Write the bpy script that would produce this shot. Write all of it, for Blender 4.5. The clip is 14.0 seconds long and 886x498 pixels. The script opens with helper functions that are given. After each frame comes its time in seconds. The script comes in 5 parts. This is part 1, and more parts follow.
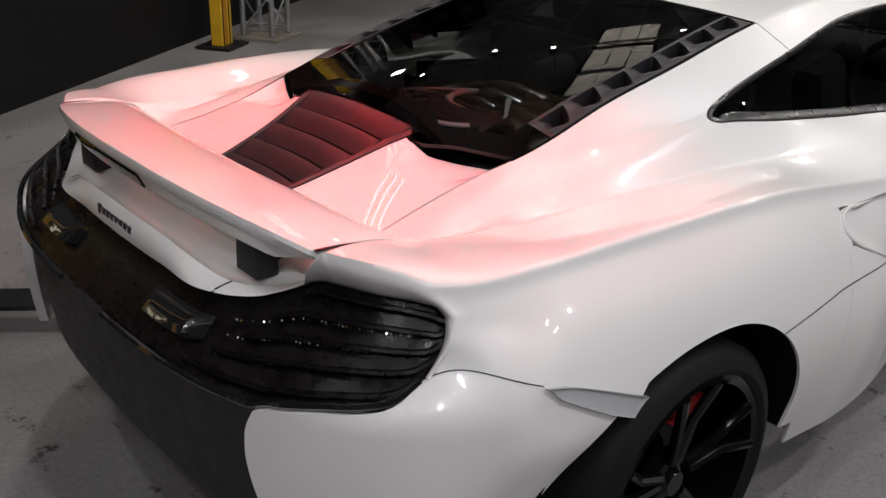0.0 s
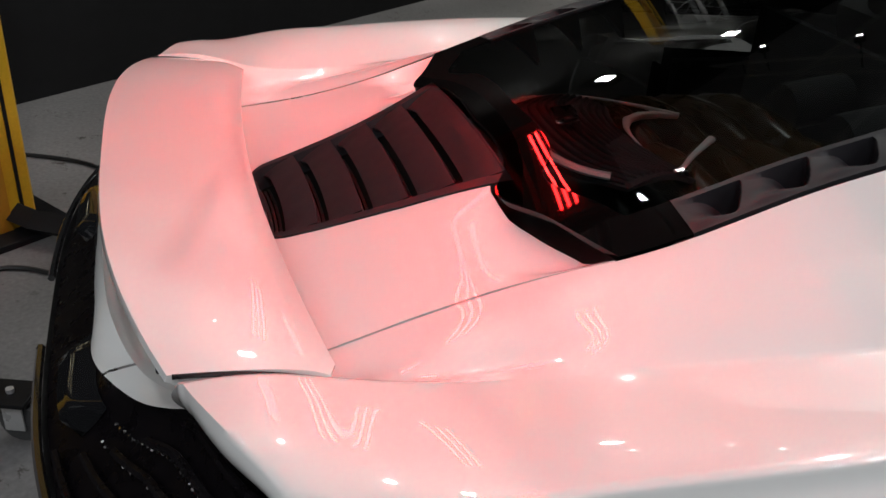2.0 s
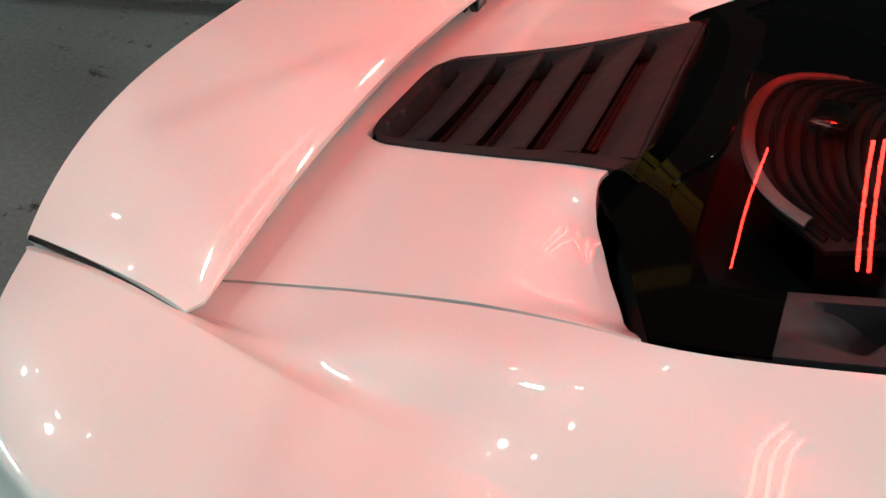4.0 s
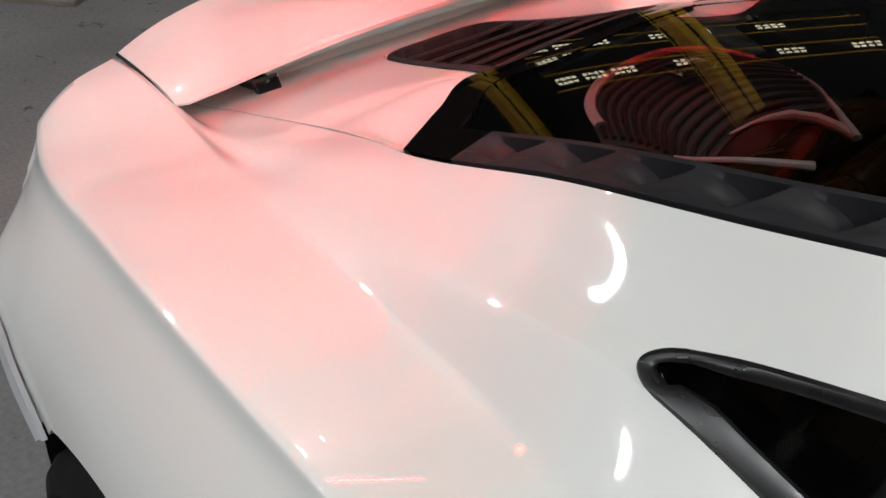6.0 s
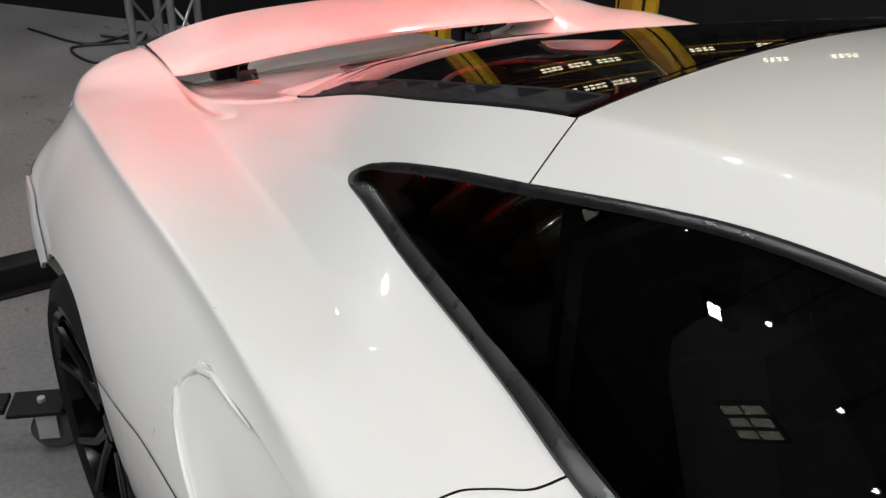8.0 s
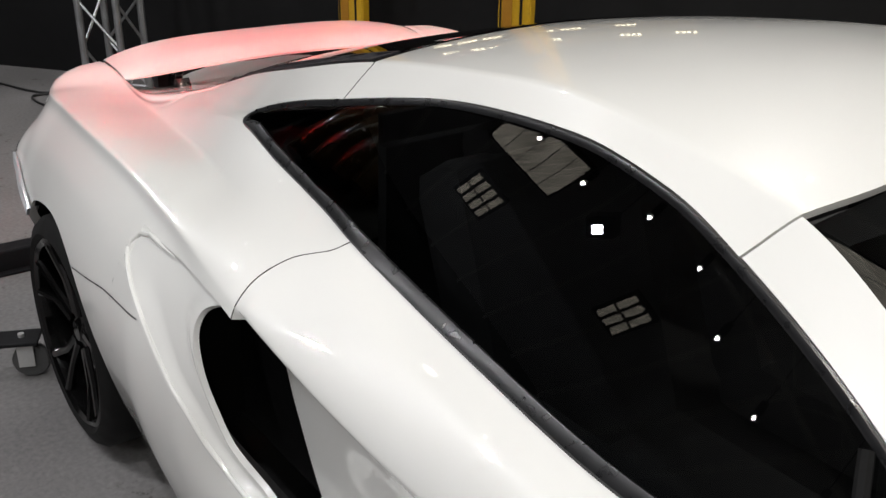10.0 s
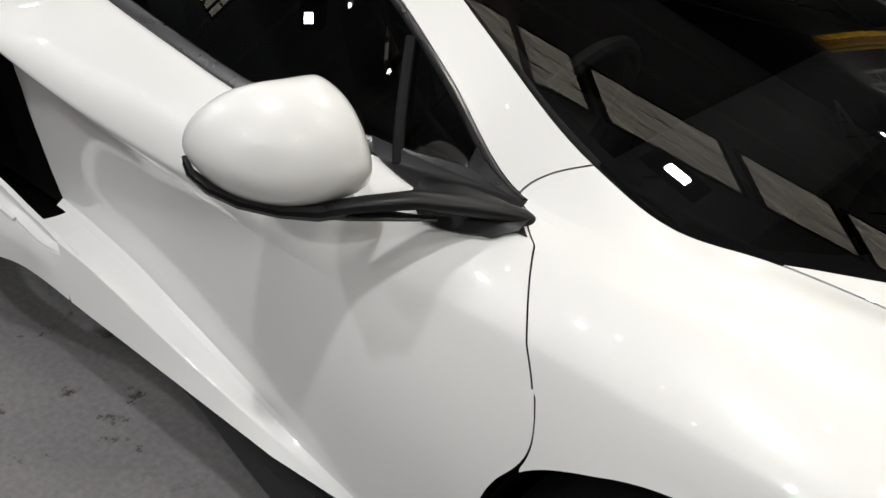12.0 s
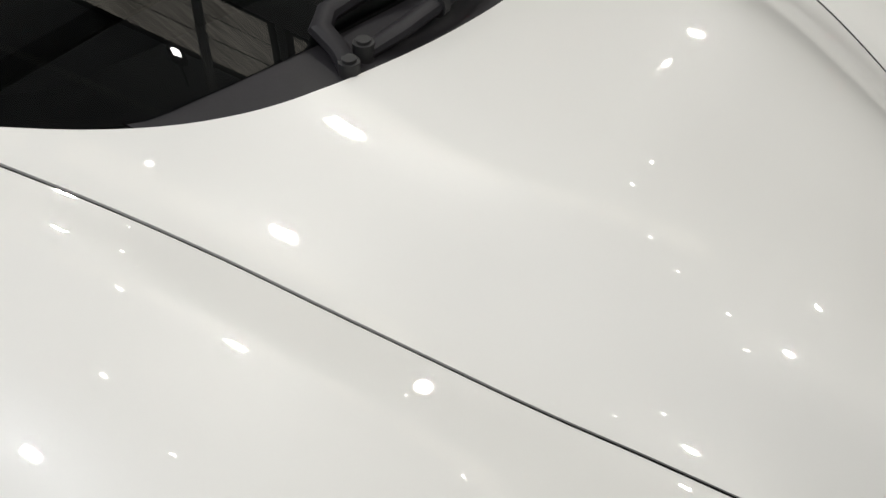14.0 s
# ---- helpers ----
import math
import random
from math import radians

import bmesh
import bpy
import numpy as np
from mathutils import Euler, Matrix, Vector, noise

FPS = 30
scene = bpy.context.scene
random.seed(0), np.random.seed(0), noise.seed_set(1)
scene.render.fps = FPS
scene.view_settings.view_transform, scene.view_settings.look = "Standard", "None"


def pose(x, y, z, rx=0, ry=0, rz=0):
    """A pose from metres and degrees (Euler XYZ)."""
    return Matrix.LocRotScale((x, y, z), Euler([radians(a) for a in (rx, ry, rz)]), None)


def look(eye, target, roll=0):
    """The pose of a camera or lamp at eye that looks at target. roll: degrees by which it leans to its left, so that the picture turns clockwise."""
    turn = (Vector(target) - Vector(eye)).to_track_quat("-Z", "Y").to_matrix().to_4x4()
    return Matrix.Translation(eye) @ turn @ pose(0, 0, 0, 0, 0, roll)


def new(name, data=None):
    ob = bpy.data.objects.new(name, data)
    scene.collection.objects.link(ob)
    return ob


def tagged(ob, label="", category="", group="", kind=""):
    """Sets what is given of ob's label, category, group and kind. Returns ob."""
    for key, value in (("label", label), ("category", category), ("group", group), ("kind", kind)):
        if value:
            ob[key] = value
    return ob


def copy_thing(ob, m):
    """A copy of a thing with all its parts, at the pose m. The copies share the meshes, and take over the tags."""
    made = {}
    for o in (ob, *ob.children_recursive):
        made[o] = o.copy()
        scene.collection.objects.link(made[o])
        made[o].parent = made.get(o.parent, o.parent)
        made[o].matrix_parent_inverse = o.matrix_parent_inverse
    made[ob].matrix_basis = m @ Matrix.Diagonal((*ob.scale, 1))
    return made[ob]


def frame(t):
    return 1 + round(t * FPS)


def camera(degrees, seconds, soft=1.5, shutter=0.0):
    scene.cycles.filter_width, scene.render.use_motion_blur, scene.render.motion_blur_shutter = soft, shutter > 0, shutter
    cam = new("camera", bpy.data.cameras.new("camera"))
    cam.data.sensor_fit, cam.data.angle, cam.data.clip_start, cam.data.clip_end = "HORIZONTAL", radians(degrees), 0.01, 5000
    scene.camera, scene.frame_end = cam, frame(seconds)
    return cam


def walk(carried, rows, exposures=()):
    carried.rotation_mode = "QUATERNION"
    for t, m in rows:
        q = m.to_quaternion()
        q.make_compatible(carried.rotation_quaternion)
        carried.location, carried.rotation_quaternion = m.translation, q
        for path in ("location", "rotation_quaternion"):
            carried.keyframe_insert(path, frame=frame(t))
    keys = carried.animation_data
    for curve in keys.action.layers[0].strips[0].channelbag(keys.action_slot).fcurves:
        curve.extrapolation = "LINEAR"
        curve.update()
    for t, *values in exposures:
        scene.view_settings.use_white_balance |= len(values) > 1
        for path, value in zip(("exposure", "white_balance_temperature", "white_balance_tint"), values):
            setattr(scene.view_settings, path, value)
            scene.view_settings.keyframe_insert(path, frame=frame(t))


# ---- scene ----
cam = camera(51.3, 14.0)
PATH = [
    (0, (-1.563, -1.817, 1.495), (-0.327, -0.45, 0.717), 3.2),
    (0.5, (-1.353, -1.817, 1.525), (-0.31, -0.294, 0.756), 2.7),
    (1, (-1.037, -1.852, 1.536), (-0.238, -0.201, 0.738), 2.3),
    (1.5, (-0.878, -1.745, 1.523), (-0.214, -0.065, 0.665), 2.6),
    (2, (-0.733, -1.456, 1.495), (-0.178, 0.213, 0.543), 4.7),
    (2.5, (-0.556, -1.315, 1.472), (-0.278, 0.376, 0.442), 5.5),
    (3, (-0.348, -1.249, 1.503), (-0.4, 0.399, 0.37), 6.2),
    (3.5, (-0.241, -1.102, 1.46), (-0.55, 0.455, 0.242), 6.5),
    (6, (0.675, -1.188, 1.525), (-0.486, -0.059, 0.352), 2.1),
    (6.5, (0.911, -1.124, 1.546), (-0.41, -0.032, 0.516), 1.5),
    (7, (1.066, -1.141, 1.562), (-0.303, -0.03, 0.617), 1.3),
    (7.5, (1.268, -1.22, 1.524), (-0.102, -0.125, 0.563), 2.6),
    (8, (1.502, -1.253, 1.541), (0.069, -0.242, 0.579), 2.2),
    (10.5, (2.401, -1.593, 1.576), (0.974, -0.448, 0.767), 1.4),
    (11, (2.52, -1.667, 1.559), (1.185, -0.476, 0.666), 2.3),
    (11.5, (2.66, -1.766, 1.451), (1.485, -0.473, 0.478), 5.4),
    (12, (2.84, -1.733, 1.436), (1.772, -0.371, 0.434), 5.6),
    (12.5, (3.05, -1.667, 1.492), (2.12, -0.273, 0.4), 4.9),
    (13, (3.226, -1.562, 1.477), (2.442, -0.136, 0.314), 4.9),
    (13.2, (3.234, -1.509, 1.481), (2.542, -0.077, 0.269), 5.7),
    (13.5, (3.384, -1.296, 1.514), (2.614, -0.005, 0.194), 4.0),
    (13.8, (3.33, -1.035, 1.481), (2.657, 0.193, 0.053), 6.4),
    (14, (3.427, -0.964, 1.441), (2.637, 0.232, 0.046), 2.4),
]
# levels the camera-fitted frame, which was solved 1.5 degrees off the floor
FIT_LEVEL = Matrix.Translation((0, 0, 0.06)) @ Matrix.Rotation(radians(1.5), 4, "Y")
walk(cam, [(t, FIT_LEVEL @ look(eye, target, roll)) for t, eye, target, roll in PATH],
     ((0, -0.07, 6500, 15.5), (1, -0.22, 6450, 14), (2.2, -0.47, 6200, 8), (3, -0.49, 6000, -3), (3.7, -0.5, 5900, -14), (5.8, -0.28, 6400, 7), (7, -0.17, 6500, 9.5), (8, -0.11, 6500, 10.5), (10.5, 0.07, 6550, 11.5), (11.5, 0.02, 6550, 11), (12.5, -0.04, 6550, 11), (13, -0.23, 6550, 11), (13.5, -0.5, 6500, 11), (14, -0.42, 6450, 10.5)))

# ---- world, lamps, exposure ----
world = bpy.data.worlds.new("world")
scene.world = world
world.use_nodes = True
world.node_tree.nodes["Background"].inputs[0].default_value = (0.55, 0.6, 0.7, 1)
world.node_tree.nodes["Background"].inputs[1].default_value = 0.02


ROOM = radians(35)          # the hall stands at this angle to the parked car
E1 = Vector((math.cos(ROOM), math.sin(ROOM), 0))
E2 = Vector((-math.sin(ROOM), math.cos(ROOM), 0))


def hall(a, b, z=0.0):
    """A place in the hall: a along the black wall, b across towards it."""
    return E1 * a + E2 * b + Vector((0, 0, z))


# flood lamps: along the hall, across it, height, watts
# some are mirrored in the car; others are added fill for tail and flank
FLOODS = [(3.5, 2.8, 3.6, 22), (5.6, 2.85, 4.3, 22), (2.78, -0.74, 4.5, 42), (7.6, -0.6, 4.5, 20), (-1.6, 1.5, 4.5, 22), (1.5, 1.6, 4.5, 38), (-4.7, 0.9, 4.3, 46), (-5.0, -2.1, 4.5, 85), (-2.4, -2.2, 4.5, 62),
          (0.8, -3.2, 4.5, 62), (3.4, -3.4, 4.5, 50), (6.2, -3.0, 4.5, 45), (-0.6, -6.0, 4.2, 84), (3.0, -6.2, 4.2, 60)]
# cassettes of the red curing lamp over the tail: x and turn; the tubes light by themselves
# each cassette: place, then its turns about y, x and z
HEAT = ((-0.36, 0.30, 1.475, 12, -18, -22), (-0.14, 0.30, 1.475, 12, -18, -15), (-0.20, -0.46, 1.63, 4, -6, -10))
HEAT_POSES = [FIT_LEVEL @ Matrix.Translation((hx, hy, hz)) @ Matrix.Rotation(radians(ry), 4, "Y") @ Matrix.Rotation(radians(rx), 4, "X") @ Matrix.Rotation(radians(rz), 4, "Z") for hx, hy, hz, ry, rx, rz in HEAT]


def area_lamp(name, m, w, h, watts, colour):
    data = bpy.data.lights.new(name, "AREA")
    data.shape, data.size, data.size_y = "RECTANGLE", w, h
    data.energy, data.color = watts, colour
    ob = new(name, data)
    ob.matrix_world = m
    return ob


for fa, fb, fz, fw in FLOODS:
    p = hall(fa, fb, fz - 0.03)
    lean = hall(fa, fb - (1.2 if fb > 2.5 else 0), 0)
    area_lamp("flood_light", look(p, lean), 0.14, 0.14, fw, (0.97, 0.98, 1.0) if fa < 1 else (1.0, 0.97, 0.895))


# ---- materials ----
def shader(name, colour, rough=0.5, metal=0.0, coat=0.0, spec=0.5):
    m = bpy.data.materials.new(name)
    m.use_nodes = True
    b = m.node_tree.nodes["Principled BSDF"]
    b.inputs["Base Color"].default_value = (*colour, 1)
    b.inputs["Roughness"].default_value = rough
    b.inputs["Metallic"].default_value = metal
    b.inputs["Coat Weight"].default_value = coat
    b.inputs["Coat Roughness"].default_value = 0.03
    b.inputs["Specular IOR Level"].default_value = spec
    return m


def vary(m, scale=8.0, amount=0.15, rough=0.1, bump=0.0, fine=120.0, dist=0.002):
    """Two scales of variation in colour and roughness, and a fine relief."""
    nt = m.node_tree
    b = nt.nodes["Principled BSDF"]
    base = b.inputs["Base Color"].default_value[:]
    tc = nt.nodes.new("ShaderNodeTexCoord")
    n1 = nt.nodes.new("ShaderNodeTexNoise")
    n1.inputs["Scale"].default_value, n1.inputs["Detail"].default_value = scale, 6
    n2 = nt.nodes.new("ShaderNodeTexNoise")
    n2.inputs["Scale"].default_value, n2.inputs["Detail"].default_value = fine, 3
    nt.links.new(tc.outputs["Object"], n1.inputs["Vector"])
    nt.links.new(tc.outputs["Object"], n2.inputs["Vector"])
    ad = nt.nodes.new("ShaderNodeMath")
    ad.operation = "MULTIPLY_ADD"
    ad.inputs[1].default_value, ad.inputs[2].default_value = 0.35, 0.0
    nt.links.new(n2.outputs["Fac"], ad.inputs[0])
    sm = nt.nodes.new("ShaderNodeMath")
    sm.operation = "MULTIPLY_ADD"
    sm.inputs[1].default_value = 0.65
    nt.links.new(n1.outputs["Fac"], sm.inputs[0])
    nt.links.new(ad.outputs[0], sm.inputs[2])
    ramp = nt.nodes.new("ShaderNodeMapRange")
    ramp.inputs["From Min"].default_value, ramp.inputs["From Max"].default_value = 0.3, 0.7
    ramp.inputs["To Min"].default_value, ramp.inputs["To Max"].default_value = 1 - amount, 1 + amount
    nt.links.new(sm.outputs[0], ramp.inputs["Value"])
    mul = nt.nodes.new("ShaderNodeVectorMath")
    mul.operation = "SCALE"
    mul.inputs[0].default_value = base[:3]
    nt.links.new(ramp.outputs[0], mul.inputs["Scale"])
    nt.links.new(mul.outputs[0], b.inputs["Base Color"])
    r0 = b.inputs["Roughness"].default_value
    rr = nt.nodes.new("ShaderNodeMapRange")
    rr.inputs["From Min"].default_value, rr.inputs["From Max"].default_value = 0.3, 0.7
    rr.inputs["To Min"].default_value, rr.inputs["To Max"].default_value = max(0.0, r0 - rough), min(1.0, r0 + rough)
    nt.links.new(n1.outputs["Fac"], rr.inputs["Value"])
    nt.links.new(rr.outputs[0], b.inputs["Roughness"])
    if bump:
        bp = nt.nodes.new("ShaderNodeBump")
        bp.inputs["Strength"].default_value, bp.inputs["Distance"].default_value = bump, dist
        nt.links.new(n2.outputs["Fac"], bp.inputs["Height"])
        nt.links.new(bp.outputs[0], b.inputs["Normal"])
    return m


def glowing(name, colour, strength):
    m = bpy.data.materials.new(name)
    m.use_nodes = True
    nt = m.node_tree
    nt.nodes.clear()
    e, o = nt.nodes.new("ShaderNodeEmission"), nt.nodes.new("ShaderNodeOutputMaterial")
    e.inputs[0].default_value, e.inputs[1].default_value = (*colour, 1), strength
    nt.links.new(e.outputs[0], o.inputs[0])
    return m


def tinted_glass(name, tint, rough=0.0):
    """Thin dark car glass: it lets some light straight through and mirrors by Fresnel."""
    m = bpy.data.materials.new(name)
    m.use_nodes = True
    nt = m.node_tree
    nt.nodes.clear()
    tr, gl = nt.nodes.new("ShaderNodeBsdfTransparent"), nt.nodes.new("ShaderNodeBsdfGlossy")
    tr.inputs[0].default_value = (*tint, 1)
    gl.inputs["Roughness"].default_value = rough
    fr, mx, o = nt.nodes.new("ShaderNodeFresnel"), nt.nodes.new("ShaderNodeMixShader"), nt.nodes.new("ShaderNodeOutputMaterial")
    fr.inputs[0].default_value = 1.6
    nt.links.new(fr.outputs[0], mx.inputs[0])
    nt.links.new(tr.outputs[0], mx.inputs[1])
    nt.links.new(gl.outputs[0], mx.inputs[2])
    nt.links.new(mx.outputs[0], o.inputs[0])
    return m


def concrete():
    m = vary(shader("concrete", (0.178, 0.172, 0.170), 0.6, spec=0.4), 1.1, 0.42, 0.14, 0.35, 60, 0.004)
    nt = m.node_tree
    b = nt.nodes["Principled BSDF"]
    src = b.inputs["Base Color"].links[0].from_socket
    tc = nt.nodes.new("ShaderNodeTexCoord")
    spots = nt.nodes.new("ShaderNodeTexNoise")
    spots.inputs["Scale"].default_value, spots.inputs["Detail"].default_value = 9, 9
    spots.inputs["Roughness"].default_value = 0.75
    nt.links.new(tc.outputs["Object"], spots.inputs["Vector"])
    cut = nt.nodes.new("ShaderNodeMapRange")
    cut.inputs["From Min"].default_value, cut.inputs["From Max"].default_value = 0.585, 0.64
    nt.links.new(spots.outputs["Fac"], cut.inputs["Value"])
    where = nt.nodes.new("ShaderNodeTexNoise")
    where.inputs["Scale"].default_value = 1.3
    nt.links.new(tc.outputs["Object"], where.inputs["Vector"])
    wr = nt.nodes.new("ShaderNodeMapRange")
    wr.inputs["From Min"].default_value, wr.inputs["From Max"].default_value = 0.40, 0.55
    nt.links.new(where.outputs["Fac"], wr.inputs["Value"])
    mm = nt.nodes.new("ShaderNodeMath")
    mm.operation = "MULTIPLY"
    nt.links.new(cut.outputs[0], mm.inputs[0])
    nt.links.new(wr.outputs[0], mm.inputs[1])
    mx = nt.nodes.new("ShaderNodeMixRGB")
    mx.inputs[2].default_value = (0.045, 0.038, 0.03, 1)
    nt.links.new(mm.outputs[0], mx.inputs[0])
    nt.links.new(src, mx.inputs[1])
    nt.links.new(mx.outputs[0], b.inputs["Base Color"])
    return m


PAINT = shader("white_paint", (0.79, 0.79, 0.765), 0.34, 0.0, 1.0, 0.4)
vary(PAINT, 3.0, 0.012, 0.03, 0.0, 900)
PAINT.node_tree.nodes["Principled BSDF"].inputs["Coat Roughness"].default_value = 0.025
PAINT.node_tree.nodes["Principled BSDF"].inputs["Coat IOR"].default_value = 1.62
GLOSS = shader("gloss_black", (0.010, 0.010, 0.011), 0.07, 0.0, 1.0)
SATIN = vary(shader("satin_black_plastic", (0.021, 0.020, 0.023), 0.5, spec=0.25), 30, 0.2, 0.06, 0.15, 500, 0.0006)
DARK = vary(shader("dark_plastic", (0.02, 0.02, 0.021), 0.5), 20, 0.2, 0.08, 0.1, 300, 0.0006)
TRIM = vary(shader("window_rubber", (0.011, 0.011, 0.012), 0.3), 40, 0.2, 0.05)
RUBBER = vary(shader("tyre_rubber", (0.006, 0.006, 0.006), 0.7, spec=0.2), 12, 0.25, 0.08, 0.2, 240, 0.001)
RIM = vary(shader("black_alloy", (0.003, 0.003, 0.003), 0.13, 0.0, 0.12, 0.25), 10, 0.15, 0.03)
RED = vary(shader("red_caliper", (0.42, 0.012, 0.014), 0.3, 0.0, 0.6), 30, 0.1, 0.05)
DISC = vary(shader("brake_disc", (0.05, 0.05, 0.052), 0.35, 0.8), 60, 0.2, 0.08)
SILVER = vary(shader("brushed_silver", (0.55, 0.55, 0.54), 0.3, 0.4), 20, 0.08, 0.06)
CHROME = shader("chrome", (0.75, 0.75, 0.76), 0.12, 1.0)
LENS = shader("reflector_lens", (0.42, 0.43, 0.44), 0.12, 0.0, 1.0)
GLASSBLACK = shader("black_glass_border", (0.002, 0.002, 0.002), 0.04, spec=0.5)
ARMBLACK = vary(shader("mirror_arm_black", (0.006, 0.006, 0.0065), 0.4, spec=0.3), 30, 0.2, 0.05)
FASCIA = vary(shader("black_fascia", (0.004, 0.003, 0.004), 0.30, spec=0.3), 40, 0.3, 0.08, 0.2, 700, 0.0008)
RUNNER = vary(shader("bronze_intake", (0.045, 0.024, 0.007), 0.18, 0.0, 0.6), 14, 0.3, 0.06)
CARBON = vary(shader("gloss_carbon", (0.010, 0.010, 0.011), 0.22, 0.0, 0.5, 0.3), 90, 0.35, 0.05)
CABIN = vary(shader("cabin_leather", (0.045, 0.045, 0.047), 0.6), 25, 0.25, 0.1, 0.2, 300, 0.001)
GLASS_DARK = tinted_glass("tinted_glass", (0.36, 0.37, 0.37))
GLASS_REAR = tinted_glass("engine_glass", (0.62, 0.66, 0.66))
YELLOW = vary(shader("yellow_lift_paint", (0.62, 0.36, 0.015), 0.42), 5, 0.16, 0.12, 0.1, 90, 0.001)
BLACKSTEEL = vary(shader("black_steel", (0.010, 0.010, 0.011), 0.5, spec=0.2), 9, 0.3, 0.12, 0.15, 120, 0.001)
ALU = vary(shader("truss_aluminium", (0.42, 0.43, 0.44), 0.38, 0.85), 12, 0.15, 0.1)
WALL = vary(shader("black_wall", (0.006, 0.006, 0.0065), 0.6, spec=0.25), 0.8, 0.35, 0.1, 0.2, 14, 0.004)
# pale grey so the unseen ceiling brightens the reflections in dark glass
CEIL = vary(shader("grey_ceiling", (0.50, 0.51, 0.52), 0.7), 1.2, 0.3, 0.1)
ROOFSTEEL = vary(shader("grey_roof_steel", (0.70, 0.70, 0.68), 0.55), 4, 0.2, 0.1)
FLOOR = concrete()
PLATE = vary(shader("plywood_base", (0.20, 0.18, 0.15), 0.7), 6, 0.25, 0.1, 0.2, 60, 0.002)
WHEELGREY = vary(shader("caster_rubber", (0.07, 0.07, 0.07), 0.6), 20, 0.2, 0.1)
CABLE = shader("cable_rubber", (0.012, 0.012, 0.012), 0.5)
LETTER = shader("dark_lettering", (0.012, 0.012, 0.013), 0.3)
STICKER = shader("pale_sticker", (0.30, 0.31, 0.32), 0.5)
LAMPBLACK = vary(shader("lamp_black", (0.004, 0.004, 0.004), 0.8, spec=0.1), 20, 0.2, 0.05)
PALE = vary(shader("pale_grey_plastic", (0.72, 0.72, 0.70), 0.35), 20, 0.06, 0.05)
FLOODGLOW = glowing("flood_glow", (1.0, 0.97, 0.9), 60)
TUBE = glowing("heat_tube_glow", (1.0, 0.014, 0.013), 150)
WINDOW_GLOW = glowing("dim_window_glow", (0.85, 0.80, 0.68), 0.55)
ROOFLIGHT = glowing("roof_light_glow", (0.95, 0.88, 0.74), 1.6)
# streaked noise in the glow imitates the boarded panes mirrored in the windscreen
nt = ROOFLIGHT.node_tree
tc, mp, ns = nt.nodes.new("ShaderNodeTexCoord"), nt.nodes.new("ShaderNodeMapping"), nt.nodes.new("ShaderNodeTexNoise")
mp.inputs["Rotation"].default_value, mp.inputs["Scale"].default_value = (0, 0, -radians(35)), (1.2, 14, 1)
ns.inputs["Scale"].default_value, ns.inputs["Detail"].default_value = 2.0, 6
rg_ = nt.nodes.new("ShaderNodeMapRange")
rg_.inputs["From Min"].default_value, rg_.inputs["From Max"].default_value = .3, .7
rg_.inputs["To Min"].default_value, rg_.inputs["To Max"].default_value = .4, 1.9
nt.links.new(tc.outputs["Object"], mp.inputs["Vector"])
nt.links.new(mp.outputs[0], ns.inputs["Vector"])
nt.links.new(ns.outputs["Fac"], rg_.inputs["Value"])
nt.links.new(rg_.outputs[0], nt.nodes["Emission"].inputs[1])
GOLD = glowing("lit_dot", (1.0, 0.90, 0.62), 3.0)
BROWN = vary(shader("orange_lift_rail", (0.42, 0.19, 0.012), 0.5), 6, 0.2, 0.1)


# ---- mesh helpers ----
def spline(keys):
    """A smooth curve through rows (x, values...)."""
    k = np.array(keys, float)
    t, p = k[:, 0], k[:, 1:]
    d = np.diff(p, axis=0) / np.diff(t)[:, None]
    m = np.empty_like(p)
    m[0], m[-1] = d[0], d[-1]
    h = np.diff(t)
    m[1:-1] = (d[:-1] * h[1:, None] + d[1:] * h[:-1, None]) / (h[1:] + h[:-1])[:, None]

    def f(x):
        x = np.clip(np.asarray(x, float), t[0], t[-1])
        i = np.clip(np.searchsorted(t, x) - 1, 0, len(t) - 2)
        w = (t[i + 1] - t[i])
        u = ((x - t[i]) / w)[..., None]
        w = w[..., None]
        return ((2 * u**3 - 3 * u**2 + 1) * p[i] + (u**3 - 2 * u**2 + u) * w * m[i] + (3 * u**2 - 2 * u**3) * p[i + 1] + (u**3 - u**2) * w * m[i + 1])

    return f


def smooth01(t):
    t = np.clip(t, 0, 1)
    return t * t * (3 - 2 * t)


def part(name, verts, faces, mat, parent, label="", smooth=True, angle=35):
    me = bpy.data.meshes.new(name)
    me.from_pydata([tuple(map(float, v)) for v in verts], [], faces)
    me.validate()
    bm = bmesh.new()
    bm.from_mesh(me)
    bmesh.ops.remove_doubles(bm, verts=bm.verts, dist=1e-4)
    for f in bm.faces:
        f.smooth = smooth
    if smooth:
        for e in bm.edges:
            e.smooth = len(e.link_faces) < 2 or e.calc_face_angle(0) < radians(angle)
    bm.to_mesh(me)
    bm.free()
    me.materials.append(mat)
    ob = new(name, me)
    if parent is not None:
        ob.parent = parent
        ob.matrix_parent_inverse = parent.matrix_world.inverted()
    if label:
        ob["label"] = label
    return ob


def join(*pieces):
    """Several (verts, faces) as one."""
    vs, fs = [], []
    for v, f in pieces:
        n = len(vs)
        vs.extend(list(v))
        fs.extend([tuple(i + n for i in q) for q in f])
    return vs, fs


